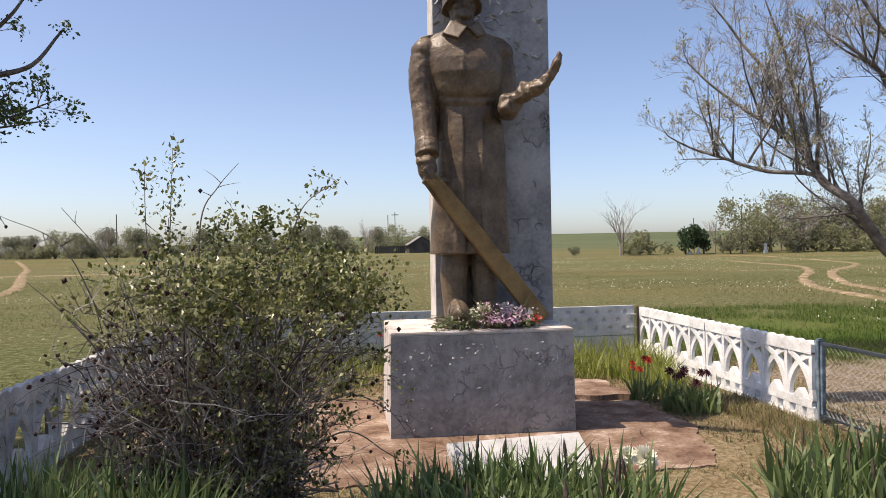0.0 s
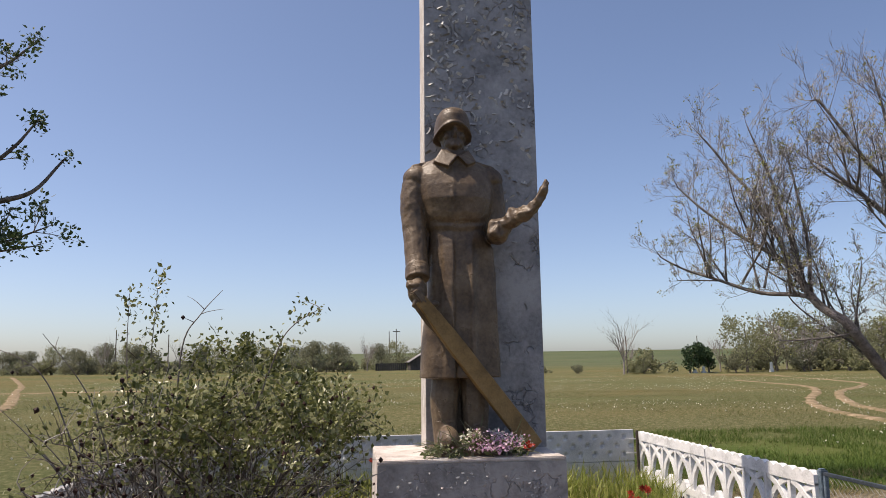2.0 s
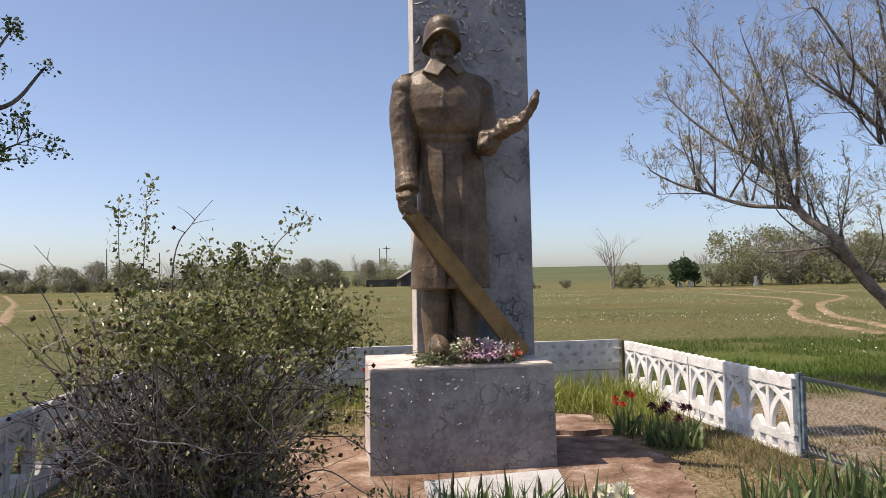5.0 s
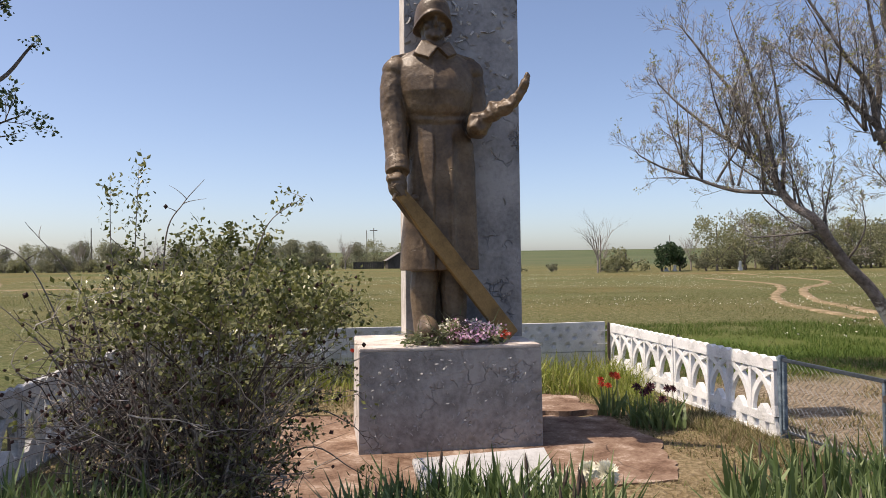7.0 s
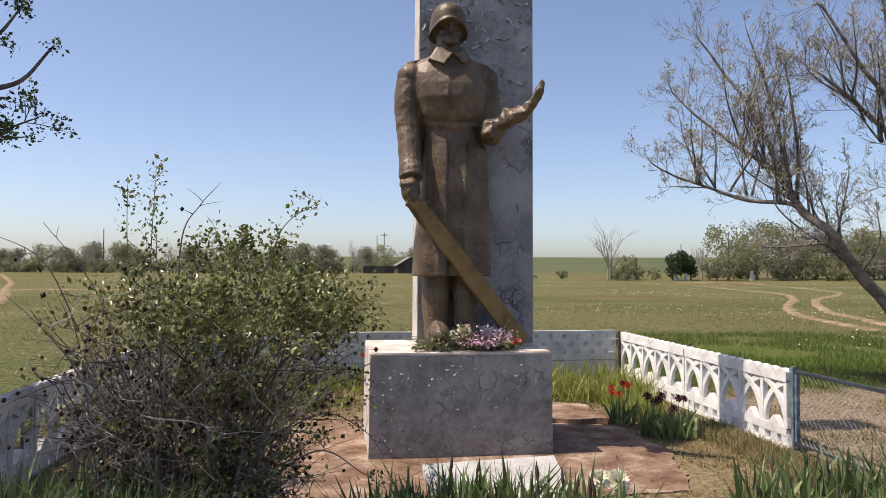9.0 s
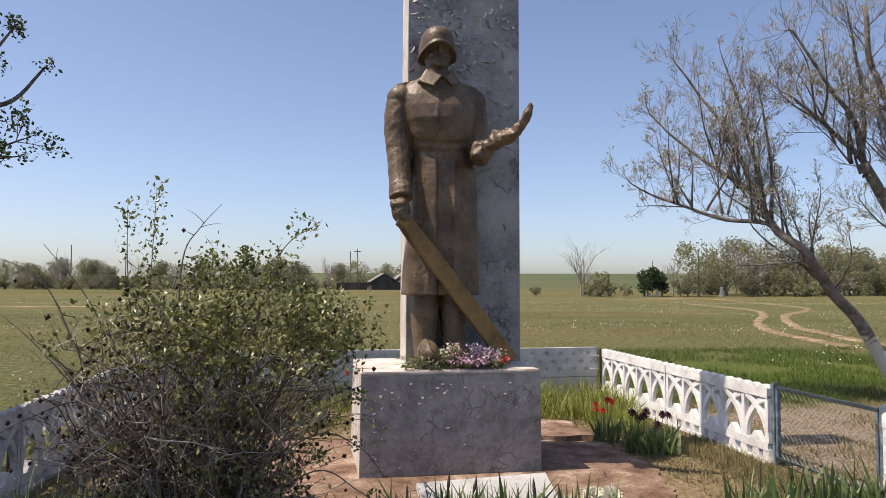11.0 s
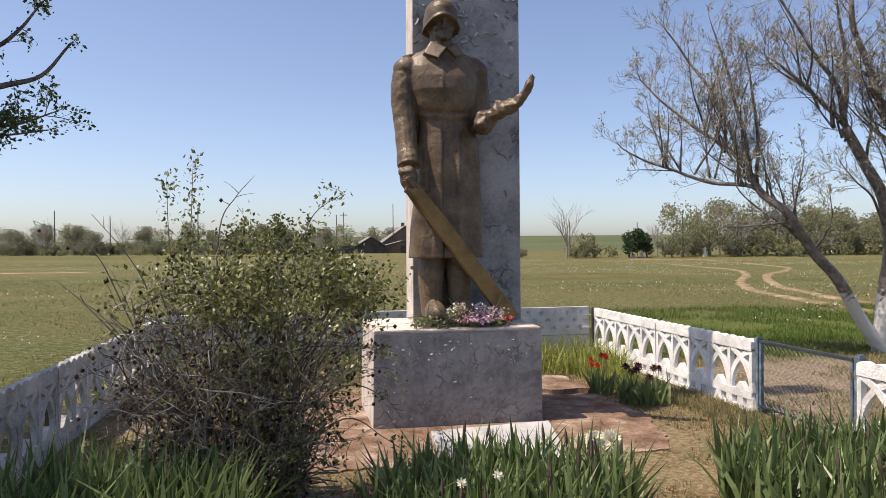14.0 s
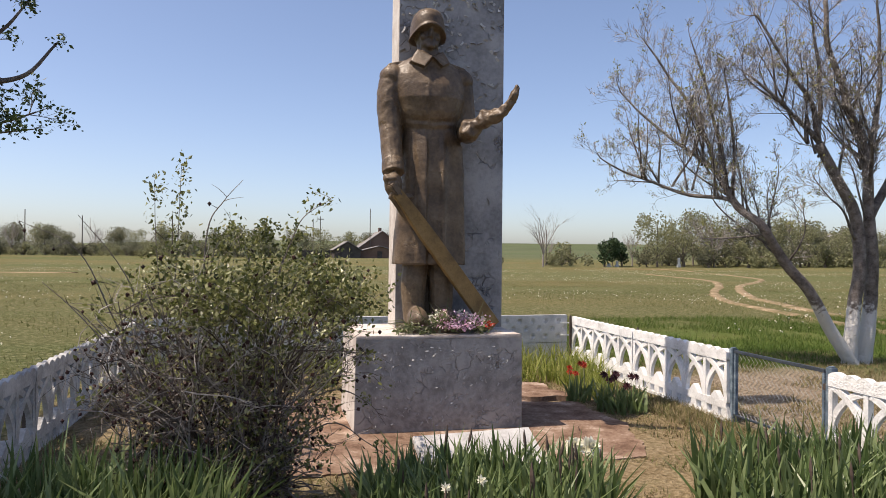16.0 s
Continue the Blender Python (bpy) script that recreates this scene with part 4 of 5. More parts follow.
def build_back_wall():
    """Low wall of stacked concrete slabs, the upper ones with staggered dimples."""
    wall = thing("wall_back", "low wall of grey concrete slabs with staggered dimples", "wall", kind="structure")
    x0, x1 = LX, FX - 0.07
    third = (x1 - x0) / 3
    for s in range(3):
        a, b = x0 + s * third + 0.006, x0 + (s + 1) * third - 0.006
        nx, nz = 84, 17
        V, F = [], []
        for face, y in ((0, BY), (1, BY + 0.07)):
            for j in range(nz + 1):
                for i in range(nx + 1):
                    x, z = a + (b - a) * i / nx, 0.315 + 0.40 * j / nz
                    d = 0.0
                    if not face:
                        for row, zc in enumerate((0.41, 0.52, 0.63)):
                            px = 0.2
                            u = ((x - a + (row % 2) * px / 2) / px) % 1 - 0.5
                            r = math.hypot(u * px, z - zc)
                            d = max(d, 0.045 * max(0, 1 - r / 0.042))
                    V.append((x, y + d, z + 0.005 * noise.noise((x * 2, z, 0))))
        w = nx + 1
        k = (nx + 1) * (nz + 1)
        for j in range(nz):
            for i in range(nx):
                q = (j * w + i, j * w + i + 1, (j + 1) * w + i + 1, (j + 1) * w + i)
                F.append(q)
                F.append(tuple(c + k for c in q[::-1]))
        for i in range(nx):
            F.append((nz * w + i, nz * w + i + 1, nz * w + i + 1 + k, nz * w + i + k))
            F.append((i, i + k, i + 1 + k, i + 1))
        for j in range(nz):
            F.append((j * w, (j + 1) * w, (j + 1) * w + k, j * w + k))
            F.append((j * w + nx, j * w + nx + k, (j + 1) * w + nx + k, (j + 1) * w + nx))
        raw("panel", (V, F), M_wall, wall)
        bm = bmesh.new()
        box(bm, a, b, BY + 0.004, BY + 0.075, -0.06, 0.306, 0.006)
        part("panel", bm, M_wall, wall)
    return wall


build_back_wall()


def build_cross():
    c = thing("metal_bracket", "white-painted post with two crossbars at the back wall", "bracket")
    part("post", boxed(-1.057, -1.035, BY - 0.10, BY - 0.08, -0.02, 0.81, bevel=0.003), M_white, c)
    for z, w in ((0.68, 0.11), (0.45, 0.13)):
        part("bar", boxed(-1.046 - w, -1.046 + w, BY - 0.122, BY - 0.101, z - 0.009, z + 0.009, bevel=0.003), M_white, c)
    return c


build_cross()
tie = thing("corner_tie", "white painted tie bars at the fence corner", "bracket")
for z in (0.60, 0.42):
    part("bar", boxed(FX - 0.2, FX - 0.03, BY - 0.03, BY - 0.015, z - 0.008, z + 0.008, bevel=0.003), M_white, tie)


# ---- trees ----
def grow(wood, twigs, tips, p, d, length, radius, level, r, spread=0.5, lift=0.12, kids=(3, 5)):
    """A limb with its side limbs, down to twigs; the ends of twigs go into tips."""
    n = 4 if level > 0 else 3
    pts, rad = [p], [radius]
    for i in range(n):
        d = (d + Vector((r.gauss(0, 0.075), r.gauss(0, 0.075), r.gauss(0, 0.075) + lift * 0.22))).normalized()
        p = p + d * length / n
        pts.append(p)
        rad.append(radius * (1 - 0.62 * (i + 1) / n))
    tube(wood if radius > 0.012 else twigs, pts, rad, 6 if radius > 0.03 else (4 if radius > 0.006 else 3), cap=False)
    if level == 0:
        tips.append((pts[-1], d))
        tips.append((pts[-2], d))
        return
    for k in range(r.randint(*kids)):
        t = r.uniform(0.25, 1.0)
        i = min(n - 1, int(t * n))
        q = pts[i].lerp(pts[i + 1], t * n - i)
        ax = Vector((r.gauss(0, 1), r.gauss(0, 1), r.gauss(0, 1))).cross(d).normalized()
        nd = (d + ax * r.uniform(0.5, 1.0) * spread * 1.6 + Vector((0, 0, lift))).normalized()
        grow(wood, twigs, tips, q, nd, length * r.uniform(0.4, 0.62), max(0.0024, radius * (1 - 0.55 * t) * 0.58), level - 1, r, spread, lift, kids)


def limbs_tree(tree, stems, r, level_of, foot_material, kids=(3, 5)):
    wood, twigs, tips, foot = ([], []), ([], []), [], ([], [])
    for pts, r0, r1, every, size in stems:
        line = bent(pts, 5)
        rad = [r0 + (r1 - r0) * (i / (len(line) - 1)) ** 0.8 for i in range(len(line))]
        wob = [q + Vector((noise.noise(q * 1.7), noise.noise(q * 1.7 + Vector((4, 0, 0))), 0)) * 0.05 for q in line]
        tube(foot if r0 > 0.1 else wood, wob, rad, 12 if r0 > 0.1 else 8)
        total = sum((b - a).length for a, b in zip(wob, wob[1:]))
        count = int(total * every * 2.1)
        for k in range(count):
            t = r.uniform(0.18 if r0 < 0.1 else 0.33, 1.0)
            i = min(len(wob) - 2, int(t * (len(wob) - 1)))
            q = wob[i]
            d = (wob[i + 1] - wob[i]).normalized()
            ax = Vector((r.gauss(0, 1), r.gauss(0, 1), r.gauss(0, 1))).cross(d).normalized()
            nd = (d * 0.5 + ax * r.uniform(0.5, 1.1) + Vector((0, 0, 0.3))).normalized()
            grow(wood, twigs, tips, q, nd, size * r.uniform(0.3, 0.9), max(0.0045, rad[i] * 0.24), level_of, r, 0.62, 0.16, kids)
        if r0 < 0.1:
            grow(wood, twigs, tips, wob[-1], (wob[-1] - wob[-2]).normalized(), size * 0.3, r1, level_of, r, 0.62, 0.16, kids)
    if foot[0]:
        raw("trunk", foot, foot_material, tree, "grey trunk limed white at the foot", True)
    raw("branchwork", wood, M_bark, tree, "", True)["kind"] = "stuff"
    raw("twig_haze", twigs, M_twig, tree, "fine grey twigs")["kind"] = "stuff"
    return tips


def build_ash():
    tree = thing("tree", "leaning several-stemmed ash just breaking into leaf, limed foot", "tree", (0, 0, 0))
    r = random.Random(11)
    stems = [
        ([(7.20, 2.90, -0.10), (7.02, 2.90, 0.10), (6.66, 2.90, 0.65), (6.41, 2.90, 0.99), (6.01, 2.90, 1.41), (5.76, 2.90, 1.74), (5.52, 2.90, 2.07), (5.33, 3.16, 2.35), (5.17, 3.37, 2.78)], 0.112, 0.05, 0, 0.8),
        ([(5.42, 3.02, 2.20), (5.23, 3.25, 2.47), (4.82, 3.69, 2.56), (4.43, 4.10, 2.78), (4.09, 4.42, 2.96), (3.78, 4.60, 3.17), (3.70, 4.60, 3.26)], 0.042, 0.006, 5.5, 0.55),
        ([(4.43, 4.10, 2.78), (4.03, 4.43, 2.82), (3.86, 4.45, 2.81)], 0.013, 0.004, 4, 0.3),
        ([(5.33, 3.16, 2.33), (5.10, 3.51, 2.95), (4.89, 3.80, 3.23), (4.53, 4.19, 3.66), (4.15, 4.55, 4.22), (4.09, 4.61, 4.36)], 0.05, 0.006, 5.5, 0.62),
        ([(5.10, 3.46, 2.95), (4.95, 3.63, 3.66), (4.69, 3.93, 4.32), (4.40, 4.22, 4.91), (4.30, 4.31, 5.14)], 0.042, 0.006, 5.5, 0.65),
        ([(5.23, 3.30, 2.54), (5.10, 3.37, 3.37), (4.96, 3.44, 4.10), (4.82, 3.56, 4.66), (4.75, 3.62, 5.02)], 0.044, 0.006, 5, 0.65),
        ([(5.27, 3.23, 2.53), (5.22, 3.20, 3.36), (5.14, 3.26, 4.23), (5.12, 3.27, 4.48)], 0.034, 0.006, 5, 0.6),
        ([(5.62, 2.90, 1.95), (5.28, 3.12, 1.90), (4.92, 3.48, 1.88), (4.84, 3.54, 1.95)], 0.022, 0.004, 6, 0.45),
        ([(7.05, 2.92, -0.10), (7.09, 2.92, 0.40), (7.20, 2.92, 1.42), (7.14, 2.92, 2.27), (6.78, 2.92, 2.86), (6.50, 2.92, 3.32)], 0.115, 0.07, 0, 0.7),
        ([(6.78, 2.92, 2.86), (6.48, 2.90, 3.36), (5.98, 2.90, 3.75), (5.45, 2.97, 4.20), (5.34, 3.13, 4.36)], 0.062, 0.008, 5, 0.8),
        ([(6.48, 2.90, 3.36), (6.28, 2.85, 3.94), (5.88, 2.80, 4.33), (5.45, 2.88, 5.08), (5.36, 3.00, 5.18)], 0.05, 0.008, 5, 0.8),
        ([(6.45, 2.90, 3.40), (6.52, 2.95, 4.21), (6.46, 3.00, 4.97), (6.36, 3.00, 5.60)], 0.045, 0.01, 5, 0.8),
        ([(7.12, 2.90, 1.90), (6.75, 2.70, 2.30), (6.40, 2.60, 2.50), (6.05, 2.50, 2.75)], 0.025, 0.006, 5, 0.6),
        ([(7.38, 2.95, -0.10), (7.42, 2.95, 0.50), (7.46, 2.95, 1.24), (7.42, 2.95, 2.54), (7.29, 2.95, 3.40), (6.97, 2.95, 4.07), (6.66, 2.95, 4.81), (6.60, 2.95, 5.60)], 0.13, 0.03, 2.2, 0.9),
        ([(7.36, 2.95, 3.00), (7.55, 2.90, 3.90), (7.50, 2.85, 4.90), (7.40, 2.80, 5.80)], 0.06, 0.012, 5, 0.8),
        ([(7.42, 2.95, 2.20), (7.90, 2.90, 3.10), (8.30, 2.80, 4.20), (8.50, 2.70, 5.40)], 0.08, 0.015, 4, 0.9),
        ([(7.42, 2.95, 2.70), (7.00, 2.50, 3.30), (6.60, 2.30, 3.90)], 0.04, 0.01, 5, 0.7),
    ]
    # lesser limbs that rise from the leaning stem and the main forks
    for foot, tip, n in (((5.95, 2.9, 1.5), (5.31, 3.19, 2.42), 10), ((5.31, 3.19, 2.42), (4.71, 3.96, 3.48), 12), ((5.25, 3.21, 2.46), (4.21, 4.31, 2.88), 12), ((6.9, 2.92, 2.7), (5.6, 2.9, 4.05), 12), ((7.44, 2.95, 1.9), (7.1, 2.95, 3.9), 14)):
        for k in range(n):
            p = Vector(foot).lerp(Vector(tip), r.uniform(0, 1))
            d = Vector((r.uniform(-0.7, 0.4), r.uniform(-0.6, 0.6), r.uniform(0.6, 1.1))).normalized()
            L = r.uniform(0.6, 1.35)
            bow = Vector((r.gauss(0, 0.07), r.gauss(0, 0.07), 0.0))
            stems.append(([p, p + d * L * 0.35 + bow, p + d * L * 0.7 + bow * 1.5 + Vector((0, 0, 0.06)), p + d * L + Vector((0, 0, 0.16))], 0.02, 0.005, 3.4, 0.45))
    tips = limbs_tree(tree, stems, r, 2, M_trunk, (4, 6))
    pos = np.array([tuple(p) for p, d in tips])
    pick = rng.random(len(pos)) < 0.028
    lv = np.repeat(pos[pick], 4, 0) + rng.normal(0, 0.025, (4 * int(pick.sum()), 3))
    raw("leaves", leaf_quads(lv, 0.02, 2.2, 0.3), M_youngleaf, tree, "small unfolding leaves")
    pick = rng.random(len(pos)) < 0.06
    sd = np.repeat(pos[pick], 5, 0) + rng.normal(0, 0.03, (5 * int(pick.sum()), 3)) - np.array([0, 0, 0.03])
    raw("seed_keys", leaf_quads(sd, 0.011, 3.0, -0.8), M_seed, tree, "dry hanging seed clusters")
    return len(tips)


build_ash()


def build_left_tree():
    tree = thing("tree", "small tree in dark young leaf beyond the shaded fence", "tree")
    r = random.Random(4)
    stems = [
        ([(-5.6, -0.4, -0.1), (-5.55, -0.4, 0.9), (-5.45, -0.45, 1.8), (-5.3, -0.5, 2.5)], 0.13, 0.075, 0.0, 0.6),
        ([(-5.3, -0.5, 2.4), (-4.6, -0.5, 2.55), (-4.0, -0.5, 2.6), (-3.55, -0.5, 2.78), (-3.26, -0.5, 2.88), (-3.08, -0.5, 3.12)], 0.05, 0.009, 0, 0.1),
        ([(-4.2, -0.5, 2.58), (-3.8, -0.45, 2.5), (-3.5, -0.4, 2.52), (-3.22, -0.4, 2.62)], 0.02, 0.006, 6, 0.3),
        ([(-4.1, -0.5, 2.5), (-3.75, -0.55, 2.4), (-3.45, -0.6, 2.42), (-3.2, -0.6, 2.46)], 0.016, 0.005, 6, 0.26),
        ([(-5.3, -0.5, 2.5), (-4.6, -0.5, 2.9), (-4.0, -0.5, 3.0), (-3.6, -0.5, 3.05), (-3.4, -0.5, 3.2), (-3.28, -0.5, 3.36)], 0.04, 0.008, 1, 0.2),
        ([(-5.3, -0.5, 2.6), (-4.7, -0.5, 3.3), (-4.1, -0.5, 3.65), (-3.6, -0.5, 3.8), (-3.38, -0.5, 3.98)], 0.04, 0.007, 4, 0.3),
        ([(-5.3, -0.5, 2.5), (-5.1, -0.3, 3.4), (-4.9, -0.3, 4.3)], 0.05, 0.01, 4, 0.5),
        ([(-5.3, -0.5, 2.4), (-5.8, -0.2, 3.2), (-6.3, 0, 4.0)], 0.05, 0.01, 4, 0.5),
        # boughs out of view, added to shade the fence and the iris bed
        ([(-5.3, -0.5, 2.5), (-5.0, -1.2, 3.2), (-4.9, -1.9, 3.8), (-4.85, -2.6, 4.2)], 0.05, 0.01, 12, 0.6),
        ([(-5.3, -0.5, 2.3), (-5.1, -1.3, 2.7), (-5.0, -2.2, 3.0), (-4.95, -3.1, 3.3)], 0.05, 0.01, 12, 0.6),
        ([(-5.3, -0.5, 2.5), (-5.2, 0.2, 3.0), (-5.3, 0.9, 3.5), (-5.4, 1.6, 3.9)], 0.05, 0.01, 12, 0.55),
        ([(-5.3, -0.5, 2.6), (-5.0, -0.6, 3.4), (-4.9, -0.5, 4.2), (-4.8, -0.6, 4.8)], 0.05, 0.01, 12, 0.55),
    ]
    tips = limbs_tree(tree, stems, r, 1, M_bark)
    pos = np.array([tuple(p) for p, d in tips])
    lv = np.repeat(pos, 6, 0) + rng.normal(0, 0.03, (6 * len(pos), 3))
    raw("leaves", leaf_quads(lv, 0.021, 1.7, 0.2), M_darkleaf, tree, "tufts of dark green leaves")
    # unseen leaves, enlarged and packed to keep sun off the fence
    inner = pos[pos[:, 0] < -4.35]
    lv = np.repeat(inner, 12, 0) + rng.normal(0, 0.11, (12 * len(inner), 3))
    lv = lv[lv[:, 0] < -4.25]
    raw("leaves", leaf_quads(lv, 0.04, 1.6, 0.2), M_darkleaf, tree, "dense dark green crown out of view, added for shade")


build_left_tree()


def build_rose_bush():
    bush = thing("rose_bush", "wild rose bush, leafy on top, tangled bare canes with dry hips", "bush", (-1.75, -1.85, 0))
    r = random.Random(9)
    canes, leaf_pts, hips = ([], []), [], []

    def cane(p, d, length, radius, level, droop, leafy):
        n = 7 if level == 2 else (5 if level == 1 else 4)
        pts, rad = [p], [radius]
        for i in range(n):
            d = (d + Vector((r.gauss(0, 0.13), r.gauss(0, 0.13), r.gauss(0, 0.1) - droop * (i + 1) / n))).normalized()
            p = p + d * length / n
            if level:
                reach = min(0.68 if p.x > 0 else 0.6, 0.28 + 0.46 * p.z) + 0.42 * noise.noise((p.x * 2.2, p.y * 2.2, p.z * 2.8))
                if abs(p.x) > reach:
                    d.x *= 0.35
                    p.x -= 0.4 * (p.x - math.copysign(reach, p.x))
                if abs(p.y) > reach * 0.75:
                    d.y *= 0.35
                    p.y -= 0.4 * (p.y - math.copysign(reach * 0.75, p.y))
                top = 1.52 + 0.2 * noise.noise((p.x * 3, p.y * 3, 4)) - (0.22 if p.x < -0.3 else 0) - 0.65 * max(0, p.x - 0.28)
                if p.z > top:
                    p.z -= 0.5 * (p.z - top)
            if p.z < 0.03:
                p.z = 0.03
            pts.append(p)
            rad.append(radius * (1 - 0.7 * (i + 1) / n))
        tube(canes, pts, rad, 4 if level else 3, cap=False)
        for i, q in enumerate(pts[1:]):
            hi = max(0, min(1, (q.z - 1.08) / 0.28)) * (0.25 + 0.75 * max(0, min(1, (q.x + 0.35) / 0.4)))
            low = 0.014 + (0.045 if q.x > -0.15 else 0.0)
            if level < 2 and r.random() < hi * leafy + low:
                for k in range(r.randint(7, 13)):
                    leaf_pts.append(q + Vector((r.gauss(0, 0.032), r.gauss(0, 0.032), r.gauss(0, 0.028))))
        if level == 0:
            if r.random() < 0.3 and pts[-1].z > 0.2:
                hips.append(pts[-1])
            return
        for k in range(r.randint(4, 6) if level == 2 else r.randint(3, 5)):
            t = r.uniform(0.3, 1.0)
            i = min(n - 1, int(t * n))
            q = pts[i].lerp(pts[i + 1], t * n - i)
            nd = (d * 0.6 + Vector((r.gauss(0, 0.7), r.gauss(0, 0.7), r.gauss(0.1, 0.5)))).normalized()
            cane(q, nd, length * r.uniform(0.28, 0.45), radius * 0.55, level - 1, droop * 0.6, leafy)

    for i in range(72):
        a = r.uniform(0, 2 * math.pi)
        lean = r.uniform(0.05, 0.5)
        p = Vector((r.gauss(0.02, 0.18), r.gauss(0, 0.14), 0.0))
        d = Vector((math.cos(a) * lean + 0.06, math.sin(a) * lean * 0.85, 1)).normalized()
        cane(p, d, r.uniform(1.0, 1.6), 0.008, 2, r.uniform(0.0, 0.14), 0.8)
    # low tangle at the foot
    for i in range(38):
        a = r.uniform(0, 2 * math.pi)
        p = Vector((r.gauss(0.02, 0.24), r.gauss(0, 0.17), r.uniform(0.05, 0.6)))
        d = Vector((math.cos(a), math.sin(a), r.uniform(0.1, 0.9))).normalized()
        cane(p, d, r.uniform(0.5, 0.95), 0.006, 2, r.uniform(0.1, 0.35), 0.1)
    # bare canes that arch towards the shaded fence
    for i in range(42):
        p = Vector((r.uniform(-0.5, 0.0), r.gauss(0, 0.18), r.uniform(0.05, 0.7)))
        d = Vector((r.uniform(-0.9, -0.15), r.gauss(0, 0.35), r.uniform(0.35, 1.0))).normalized()
        cane(p, d, r.uniform(0.55, 1.0), 0.006, 2, r.uniform(0.05, 0.3), 0.05)
    # dead twigs spread over the ground beside the pad
    for i in range(60):
        p = Vector((r.uniform(0.1, 0.6), r.gauss(-0.1, 0.2), r.uniform(0.05, 0.3)))
        d = Vector((r.uniform(0.4, 1.0), r.gauss(-0.2, 0.4), r.uniform(-0.1, 0.35))).normalized()
        cane(p, d, r.uniform(0.35, 0.6), 0.005, 2, r.uniform(0.15, 0.35), 0.0)
    # long shoots that stand clear of the crown
    for pts, lf in (([(-0.2, 0, 0.5), (-0.3, 0, 1.2), (-0.29, 0, 1.65), (-0.28, 0.05, 2.12)], 0.95), ([(-0.25, 0, 0.5), (-0.36, 0, 1.2), (-0.41, 0, 1.65), (-0.43, 0.05, 2.02)], 0.8),
                    ([(-0.15, 0, 1.2), (-0.12, -0.05, 1.72), (-0.03, -0.05, 1.9), (0.08, -0.05, 2.03)], 0), ([(0.2, 0, 1.2), (0.36, -0.05, 1.66), (0.44, -0.05, 1.82), (0.6, -0.05, 1.93)], 0.35),
                    ([(-0.35, 0, 0.7), (-0.5, -0.05, 1.3), (-0.62, -0.05, 1.55), (-0.82, -0.05, 1.8)], 0), ([(-0.35, 0, 0.6), (-0.62, -0.05, 1.2), (-0.82, -0.05, 1.6), (-1.12, -0.05, 1.76)], 0),
                    ([(-0.3, 0, 0.6), (-0.65, -0.05, 1.05), (-0.85, -0.05, 1.28), (-1.0, -0.05, 1.42)], 0), ([(-0.3, 0, 0.5), (-0.6, 0.1, 0.95), (-0.8, 0.1, 1.2), (-0.92, 0.1, 1.3)], 0),
                    ([(0.2, 0, 0.9), (0.52, -0.05, 1.3), (0.75, -0.05, 1.38), (0.95, -0.05, 1.27)], 0.7), ([(0.1, 0, 0.9), (0.38, 0, 1.38), (0.48, 0, 1.5), (0.53, 0, 1.58)], 0.9), ([(0.2, 0, 0.8), (0.55, 0, 1.18), (0.68, 0, 1.3), (0.78, 0, 1.34)], 0.95), ([(0.0, 0, 1.0), (0.1, 0, 1.5), (0.18, 0, 1.66), (0.22, 0, 1.77)], 0.9),
                    ([(-0.1, 0, 1.0), (-0.1, 0, 1.5), (-0.06, 0, 1.66), (0.0, 0, 1.76)], 0.9), ([(0.2, 0, 1.0), (0.3, 0, 1.5), (0.36, 0, 1.64), (0.42, 0, 1.74)], 0.9), ([(0.2, 0, 0.5), (0.6, 0, 0.75), (0.85, 0.05, 0.66), (0.98, 0.1, 0.5)], 0.05),
                    ([(0.2, 0, 0.3), (0.6, 0, 0.55), (0.85, 0.1, 0.4), (1.0, 0.15, 0.28)], 0.05), ([(0.2, -0.1, 0.6), (0.55, -0.1, 0.95), (0.75, -0.1, 1.0), (0.9, -0.1, 0.92)], 0.1)):
        line = bent(pts, 6)
        raw("cane", tube(([], []), line, [0.006 * (1 - 0.75 * i / (len(line) - 1)) for i in range(len(line))], 5), M_cane, bush)
        for q in line[9:]:
            if r.random() < lf:
                for k in range(22):
                    leaf_pts.append(q + Vector((r.gauss(0, 0.035), r.gauss(0, 0.035), r.gauss(0, 0.03))))
            elif r.random() < 0.3:
                nd = Vector((r.gauss(0, 1), r.gauss(0, 1), r.gauss(0.2, 0.6))).normalized()
                cane(q, nd, r.uniform(0.05, 0.14), 0.003, 0, 0.05, 0)
    raw("cane_tangle", canes, M_cane, bush, "tangle of thorny brown and grey canes")
    lp = np.array([tuple(p) for p in leaf_pts])
    raw("leaves", leaf_quads(lp, 0.018, 1.7, 0.25), M_bushleaf, bush, "small fresh green leaves")
    def hip(vf, at, size):
        o = len(vf[0])
        for v in ((0, 0, 1.2), (1, 0, 0.2), (0, 1, 0.2), (-1, 0, 0.2), (0, -1, 0.2), (0, 0, -1.1)):
            vf[0].append(at + Vector(v) * size)
        for f in ((0, 1, 2), (0, 2, 3), (0, 3, 4), (0, 4, 1), (5, 2, 1), (5, 3, 2), (5, 4, 3), (5, 1, 4)):
            vf[1].append(tuple(o + k for k in f))
        return vf

    # the hips towards the path hang singly, those deeper in the bush are too many to tell apart
    hips.sort(key=lambda q: q.y)
    rest, me = ([], []), mesh_of("rose_hip", *hip(([], []), Vector((0, 0, 0)), 0.013), M_hip)
